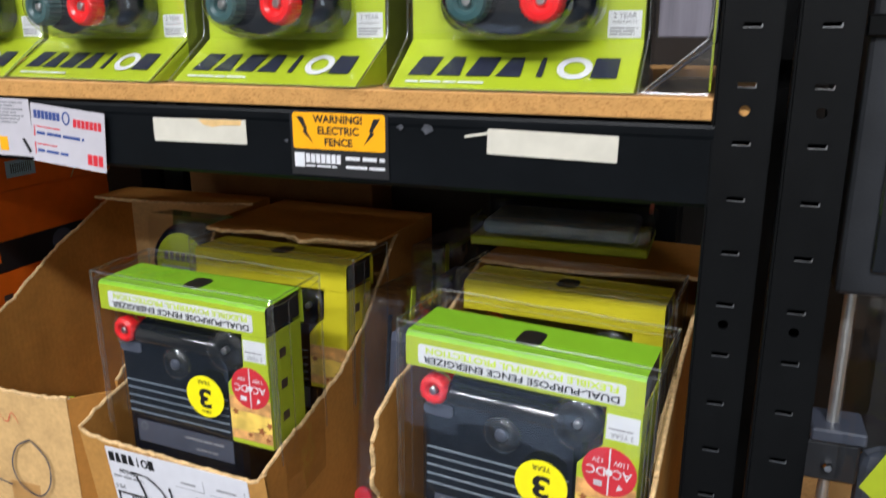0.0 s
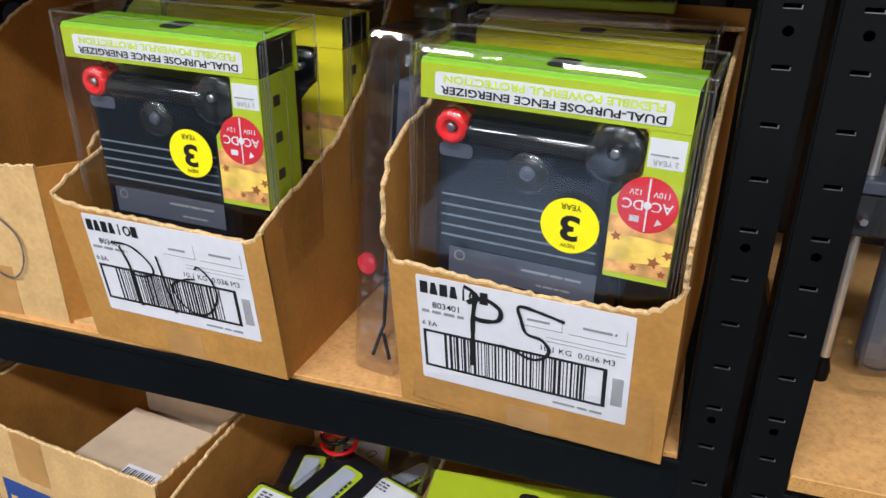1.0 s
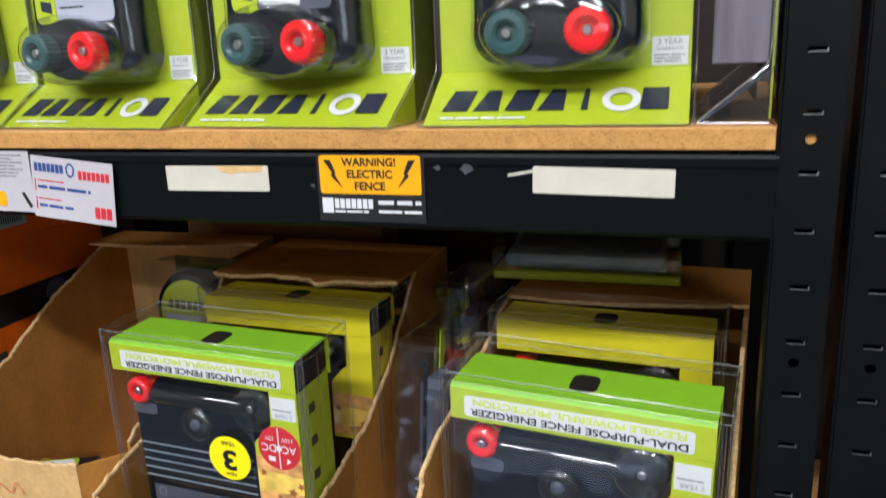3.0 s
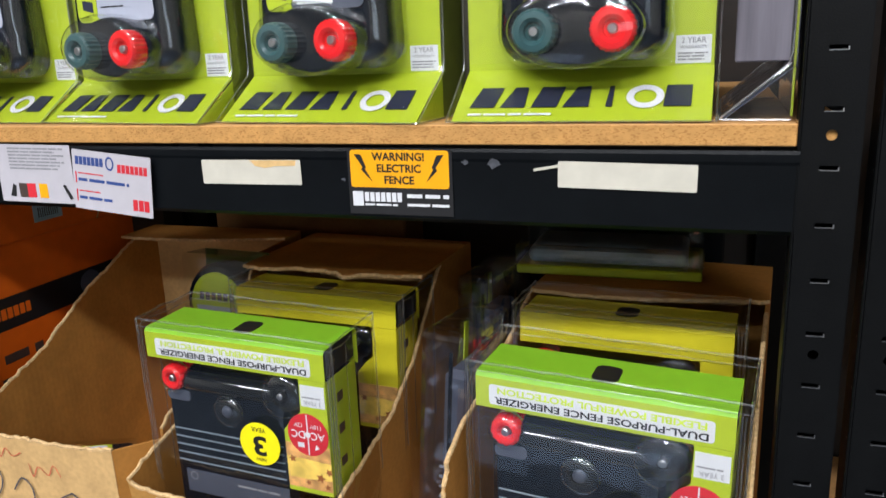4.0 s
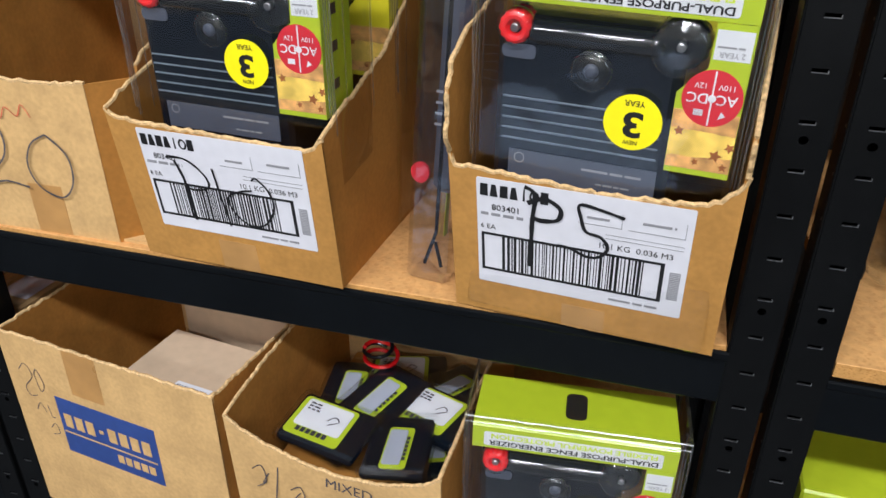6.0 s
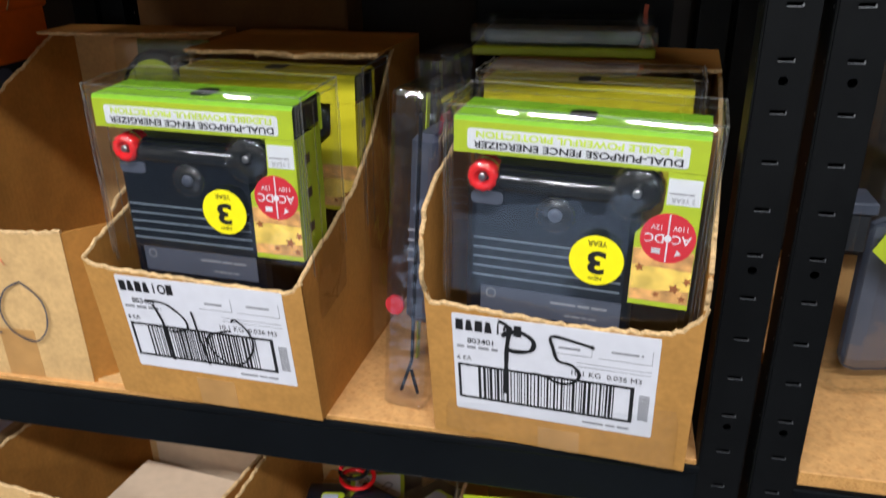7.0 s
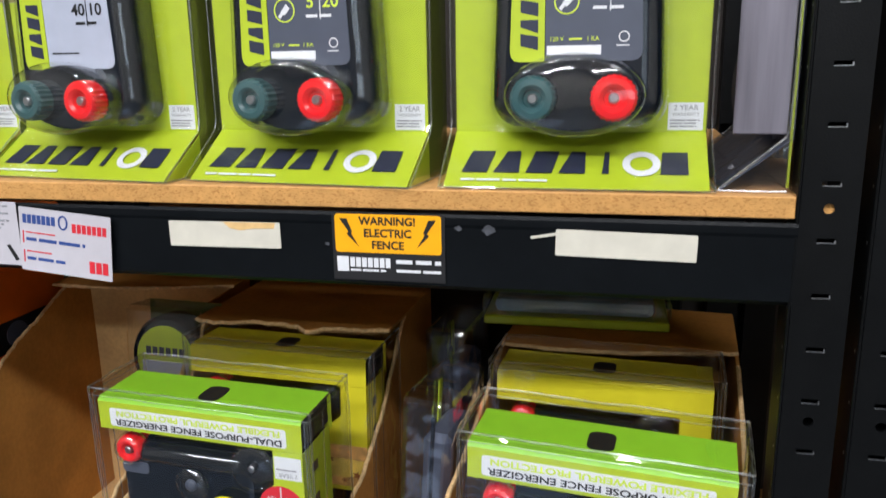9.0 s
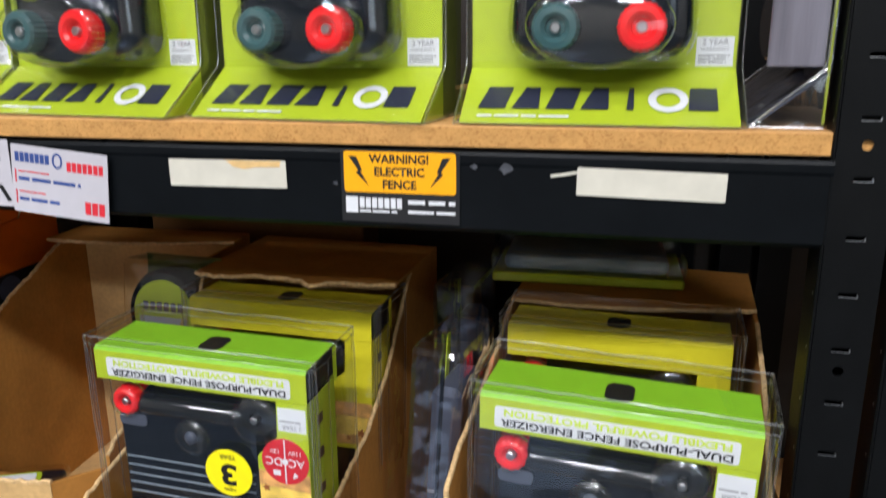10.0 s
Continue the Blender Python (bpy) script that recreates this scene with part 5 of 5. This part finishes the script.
def small_pack(label, m, red=False, wide=True):
    p = thing("lead_set_pack", label, "lead set", m, "small lead set packs")
    bm = B()
    box(bm, (-0.058, -0.042, 0.004), (0.058, 0.042, 0.02), 0.007, segs=2)
    part("dark_pouch", bm, BLACK_PLASTIC, p)
    bm = B()
    k = 1.0 if wide else 0.5
    prism(bm, round_rect(-0.052, -0.034 * k, 0.03, 0.034 * k, 0.006), 0.0204, 0.0212)
    c = part("lime_label", bm, LIME, p)
    bm = B()
    prism(bm, round_rect(-0.045, -0.018 * k, 0.024, 0.03 * k, 0.004), 0.0216, 0.0222)
    part("white_panel", bm, PAPER if wide else SILVER_PLATE, c)
    bm = B()
    for i in range(6):
        plate(bm, -0.036 + i * 0.008, -0.0275 * k, -0.0305 + i * 0.008, -0.0195 * k, 0.0226)
    if wide:
        bars(bm, -0.04, 0.01, -0.02, 0.026, 3, 0.0228, words_per=3)
        ribbon(bm, [(0.0, -0.004), (0.012, 0.006), (0.004, 0.012), (-0.004, 0.002)], 0.0018, 0.0228)
    part("print", bm, NAVY_INK, c)
    if red:
        bm = B()
        tube(bm, [(0.05 + 0.022 * math.cos(a / 3), 0.05 + 0.026 * math.sin(a / 3), 0.016 + 0.0009 * a) for a in range(26)], 0.0032)
        part("lead", bm, RED_PLASTIC, p, "coiled red lead")
        bm = B()
        tube(bm, [(0.055 + 0.02 * math.cos(a / 3), 0.06 + 0.022 * math.sin(a / 3), 0.022 + 0.001 * a) for a in range(22)], 0.003)
        part("lead", bm, BLACK_PLASTIC, p, "coiled black lead")
    bm = B()
    box(bm, (-0.062, -0.046, 0.003), (0.062, 0.046, 0.0265), 0.008, segs=2)
    part("clear_pouch", bm, CLEAR_BLISTER, p)
    return p


# ---- bottom shelf ----
m_t = pose(-0.589, -0.012, LOWER, 0, 0, -7)
carton_t = carton("open pale brown carton with a blue printed mark", m_t, 0.382, 0.36, 0.335,
                  [(0, 0.333), (0.02, 0.331), (0.03, 0.335), (0.2, 0.334), (0.36, 0.335), (0.382, 0.335)],
                  [(0.0, 0.333), (0.2, 0.335), (0.36, 0.335)], [(0.0, 0.335), (0.15, 0.335), (0.36, 0.335)], None, 0.0, KRAFT_PALE, KRAFT_SIDE_SHADED, seed=21)
bm = B()
plate(bm, 0.085, 0.135, 0.268, 0.24, 0.0006, FRONT)
bp_ = part("blue_mark", bm, BLUE_PRINT, carton_t, "blue printed brand block")
bm = B()
for i in range(8):
    if i != 3:
        plate(bm, 0.094 + i * 0.0208, 0.186, 0.109 + i * 0.0208, 0.211, 0.001, FRONT)
plate(bm, 0.094 + 3 * 0.0208 + 0.004, 0.196, 0.094 + 3 * 0.0208 + 0.012, 0.202, 0.001, FRONT)
plate(bm, 0.088, 0.174, 0.262, 0.1765, 0.001, FRONT)
for i in range(5):
    plate(bm, 0.186 + i * 0.0145, 0.15, 0.197 + i * 0.0145, 0.165, 0.001, FRONT)
part("brand_mark", bm, KRAFT_PALE, bp_, kind="stuff")
tape_strip(carton_t, 0.125, 0.255, 0.185, 0.334, 0.0)
for pts in ([(0.025, 0.27), (0.04, 0.285), (0.05, 0.265), (0.03, 0.24), (0.035, 0.225), (0.05, 0.23)], [(0.055, 0.27), (0.06, 0.24), (0.07, 0.255), (0.062, 0.28), (0.055, 0.27)], [(0.04, 0.2), (0.05, 0.215), (0.058, 0.2)], [(0.065, 0.215), (0.068, 0.195), (0.075, 0.195)], [(0.058, 0.17), (0.07, 0.182), (0.074, 0.165), (0.06, 0.158)]):
    bm = B()
    ribbon(bm, pts, 0.0016, 0.0006, FRONT)
    part("pencil_mark", bm, MARKER_GREY, carton_t, "thin grey pen mark")


def white_carton(label, m, w, d, h):
    c = thing("small_white_carton", label, "carton", m, "white inner cartons")
    bm = B()
    box(bm, (0, 0, 0), (w, d, h), 0.002)
    part("body", bm, GREY_BOX, c)
    bm = B()
    plate(bm, w * 0.45, d * 0.12, w * 0.75, d * 0.35, h + 0.0008)
    lb = part("label", bm, PAPER, c)
    bm = B()
    for i in range(12):
        plate(bm, w * 0.47 + i * w * 0.022, d * 0.16, w * 0.47 + i * w * 0.022 + w * (0.006 + 0.006 * (i % 3 == 0)), d * 0.31, h + 0.0013)
    part("bar_code", bm, INK, lb)
    return c


white_carton("small pale carton with a bar code inside a bigger carton", pose(-0.425, -0.012, LOWER + 0.004, 0, 0, -7), 0.2, 0.16, 0.262)
white_carton("small pale carton leaning at the back of a bigger carton", pose(-0.40, 0.165, LOWER + 0.004, 0, 0, -7), 0.21, 0.12, 0.315)

m_m = pose(-0.192, -0.05, LOWER, 0, 0, -3)
carton_m = carton("worn open carton of mixed leads with torn edges", m_m, 0.292, 0.33, 0.32,
                  [(0, 0.318), (0.02, 0.3), (0.06, 0.283), (0.11, 0.268), (0.16, 0.262), (0.22, 0.27), (0.27, 0.287), (0.292, 0.305)],
                  [(0.0, 0.318), (0.04, 0.328), (0.1, 0.335), (0.2, 0.34), (0.33, 0.34)], [(0.0, 0.305), (0.06, 0.315), (0.15, 0.325), (0.33, 0.33)], None, 0.05, KRAFT_PALE, KRAFT_SIDE_SHADED, seed=33)
for pts in ([(0.03, 0.235), (0.045, 0.245), (0.05, 0.22), (0.035, 0.205)], [(0.055, 0.235), (0.045, 0.215)], [(0.07, 0.25), (0.062, 0.19)], [(0.085, 0.215), (0.1, 0.225), (0.105, 0.205), (0.09, 0.2), (0.1, 0.215)]):
    bm = B()
    ribbon(bm, pts, 0.002, 0.013, FRONT)
    part("marker_stroke", bm, MARKER_GREY, carton_m)
bm = B()
words(bm, "MIXED", 0.17, 0.245, 0.016, 0.0135, FRONT, -3)
part("marker_writing", bm, MARKER_GREY, carton_m, "thin marker capitals")
PILE = ((-0.082, 0.005, 0.253, -8, 5, 3, False, True), (0.02, 0.0, 0.25, 98, -4, 4, False, False), (-0.033, 0.09, 0.25, 70, 4, -4, True, False), (0.05, 0.075, 0.247, -22, 6, -4, False, True),
        (-0.1, 0.13, 0.22, 100, 0, 3, False, False), (0.05, 0.16, 0.225, 60, -4, 5, False, False), (-0.03, 0.18, 0.222, 15, 3, 0, False, True), (-0.08, 0.05, 0.212, 70, 0, 0, False, False), (0.05, 0.05, 0.208, -70, 2, 0, False, False))
for dx, dy, dz, rz, tx, ty, red, wide in PILE:
    small_pack("lime-labelled lead set pouch with a red clamp" if red else "lime-labelled pouch of black leads in a carton", pose(dx, dy, LOWER + dz, tx, ty, rz), red, wide)
fill = thing("packing_board", "folded brown board filling the lower part of a carton", "carton", pose(-0.045, 0.0, LOWER + 0.0045, 0, 0, -3))
bm = B()
box(bm, (-0.12, -0.03, 0), (0.12, 0.26, 0.19), 0.004)
part("body", bm, KRAFT_SIDE_SHADED, fill)
fill2 = thing("packing_board", "folded brown board filling the lower part of a carton", "carton", pose(-0.46, 0.05, MIDDLE + 0.0045, 0, 0, 1))
bm = B()
box(bm, (-0.12, -0.02, 0), (0.12, 0.12, 0.1), 0.004)
part("body", bm, KRAFT_SIDE_SHADED, fill2)
small_pack("lime-labelled pouch lying in the P20 carton", pose(-0.5, 0.1, MIDDLE + 0.106, 4, 3, 30))
small_pack("lime-labelled lead pouch low in the P20 carton", pose(-0.4, 0.09, MIDDLE + 0.106, -3, 4, -50), True)

# ---- orange stock beyond the P20 carton ----
org = thing("orange_carton", "tall orange carton with a black band and lid", "carton", pose(-0.705, 0.06, MIDDLE))
bm = B()
box(bm, (-0.3, 0.0, 0), (0.055, 0.37, 0.425), 0.003)
ob_ = part("body", bm, ORANGE, org)
bm = B()
box(bm, (-0.305, -0.005, 0.415), (0.06, 0.375, 0.5), 0.004)
lid = part("lid", bm, ORANGE, org, "orange lid with folded corners")
bm = B()
plate(bm, 0.0, 0.292, 0.37, 0.34, 0.0558, SIDE_R)
part("black_band", bm, INK, org)
bm = B()
prism(bm, ellipse(0.25, 0.316, 0.022, 0.02, 24), 0.0561, 0.0566, SIDE_R)
part("seal", bm, GREY_PLATE, org, "round clear seal")
bm = B()
plate(bm, 0.155, 0.437, 0.21, 0.463, 0.0607, SIDE_R)
pl = part("bar_label", bm, PALE_BLUE, lid, "pale blue bar code label")
bm = B()
for i in range(10):
    plate(bm, 0.164 + i * 0.004, 0.443, 0.1655 + i * 0.004, 0.458, 0.0611, SIDE_R)
part("bar_code", bm, INK, pl)
bm = B()
for i in range(9):
    plate(bm, 0.03 + i * 0.011, 0.308, 0.0385 + i * 0.011, 0.324, 0.0562, SIDE_R)
part("brand_mark", bm, ORANGE, org)
bm = B()
bars(bm, 0.03, 0.235, 0.16, 0.262, 1, 0.0557, SIDE_R, words_per=3)
bars(bm, 0.03, 0.2, 0.08, 0.228, 1, 0.0557, SIDE_R, words_per=2)
part("print", bm, PHOTO_DARK, org)
bm = B()
tube(bm, [(0.0605, 0.28, 0.418), (0.0605, 0.33, 0.5)], 0.0012)
part("lid_edge", bm, KRAFT_TORN, lid)

# ---- next bay: hanging tool and packs ----
tool = thing("post_driver_tool", "black steel tool with a bright rod standing on the shelf", "tool", pose(0.539, 0.19, 0.998))
# housing carried on out of view, added size that blocks light from the right
bm = B()
box(bm, (-0.03, -0.05, 0.405), (0.3, 0.25, 1.0), 0.005, segs=2)
head = part("head", bm, TOOL_BLACK, tool, "large black housing above the rod")
for v0, v1 in ((0.43, 0.635), (0.68, 0.97)):
    bm = B()
    box(bm, (-0.002, -0.0545, v0), (0.27, -0.0505, v1), 0.002)
    part("recess_panel", bm, GLOSS_BLACK, head)
bm = B()
box(bm, (-0.034, -0.056, 0.648), (0.304, -0.0505, 0.668), 0.002)
part("band", bm, POST_METAL, head)
bm = B()
tube(bm, [(-0.008, 0.0, 0.0), (-0.008, 0.0, 0.406)], 0.006, 14)
part("rod", bm, SATIN_STEEL, tool, "bright steel rod")
bm = B()
box(bm, (-0.034, -0.022, 0.185), (0.02, 0.03, 0.232), 0.003)
jaw = part("jaw", bm, TOOL_BLACK, tool)
bm = B()
box(bm, (-0.03, -0.026, 0.2325), (0.024, 0.03, 0.247), 0.002)
part("clamp_plate", bm, GREY_PLATE, jaw, "worn steel clamp plate")
bm = B()
lathe(bm, [(0.006, 0.02), (0.006, 0.028), (0.004, 0.031)], -0.01, 0.205, 6, m=FRONT)
part("bolt", bm, CHROME, jaw)
bm = B()
lathe(bm, [(0.009, 0.0), (0.01, 0.012), (0.0065, 0.03)], -0.008, 0.0, 14)
part("foot", bm, POST_METAL, tool)
bag = thing("clear_bag_pack", "clear bag of parts with a lime card behind the tool", "blister pack", pose(0.63, 0.16, 0.998, 0, 0, 12))
bm = B()
box(bm, (-0.09, 0, 0), (0.12, 0.08, 0.42), 0.03, segs=3)
part("clear_bag", bm, CLEAR_BLISTER, bag)
bm = B()
box(bm, (-0.06, 0.03, 0.02), (0.09, 0.06, 0.22), 0.02, segs=2)
part("dark_parts", bm, GREY_PLATE, bag)
bm = B()
prism(bm, [(-0.075, 0.2), (-0.035, 0.275), (0.06, 0.25), (0.06, 0.17), (-0.03, 0.16)], 0.002, 0.0028, FRONT)
part("lime_card", bm, LIME, bag)
lowp = thing("lime_pack", "lime and brown printed pack on the lower shelf", "carton", pose(0.58, 0.06, 0.44))
bm = B()
box(bm, (-0.07, 0, 0), (0.12, 0.12, 0.33), 0.003)
part("body", bm, LIME, lowp)
bm = B()
plate(bm, -0.06, 0.22, 0.1, 0.3, 0.0006, FRONT)
part("photo", bm, PHOTO_DARK, lowp)

# ---- lower left: wire basket and wrapped boxes in the next bay ----
bas = thing("wire_basket", "chrome wire basket on the lower shelf", "basket", pose(-0.905, 0.03, LOWER))
for k in range(9):
    bm = B()
    tube(bm, [(-0.2, 0.0, 0.02 + 0.045 * k), (0.2, 0.0, 0.02 + 0.045 * k), (0.215, 0.02, 0.02 + 0.045 * k), (0.215, 0.3, 0.02 + 0.045 * k)], 0.0025 if k % 4 else 0.004, 8)
    part("wire", bm, CHROME, bas)
for k in range(6):
    bm = B()
    tube(bm, [(0.215, 0.03 + 0.05 * k, 0.0), (0.215, 0.03 + 0.05 * k, 0.385)], 0.002, 8)
    part("upright_wire", bm, CHROME, bas)
bx = thing("wrapped_carton", "pale carton in clear wrap beside the rack post", "carton", pose(-0.808, 0.075, LOWER + 0.002, 0, 0, -4))
bm = B()
box(bm, (-0.05, 0, 0), (0.19, 0.18, 0.315), 0.004)
part("body", bm, KRAFT_PALE, bx)
bm = B()
box(bm, (0.1, -0.004, 0.16), (0.196, 0.186, 0.325), 0.008, segs=2)
part("clear_wrap", bm, CLEAR_LILAC, bx)
bm = B()
plate(bm, 0.13, 0.02, 0.186, 0.15, 0.318)
part("paper_slip", bm, PAPER, bx, "white paper slip under the wrap")
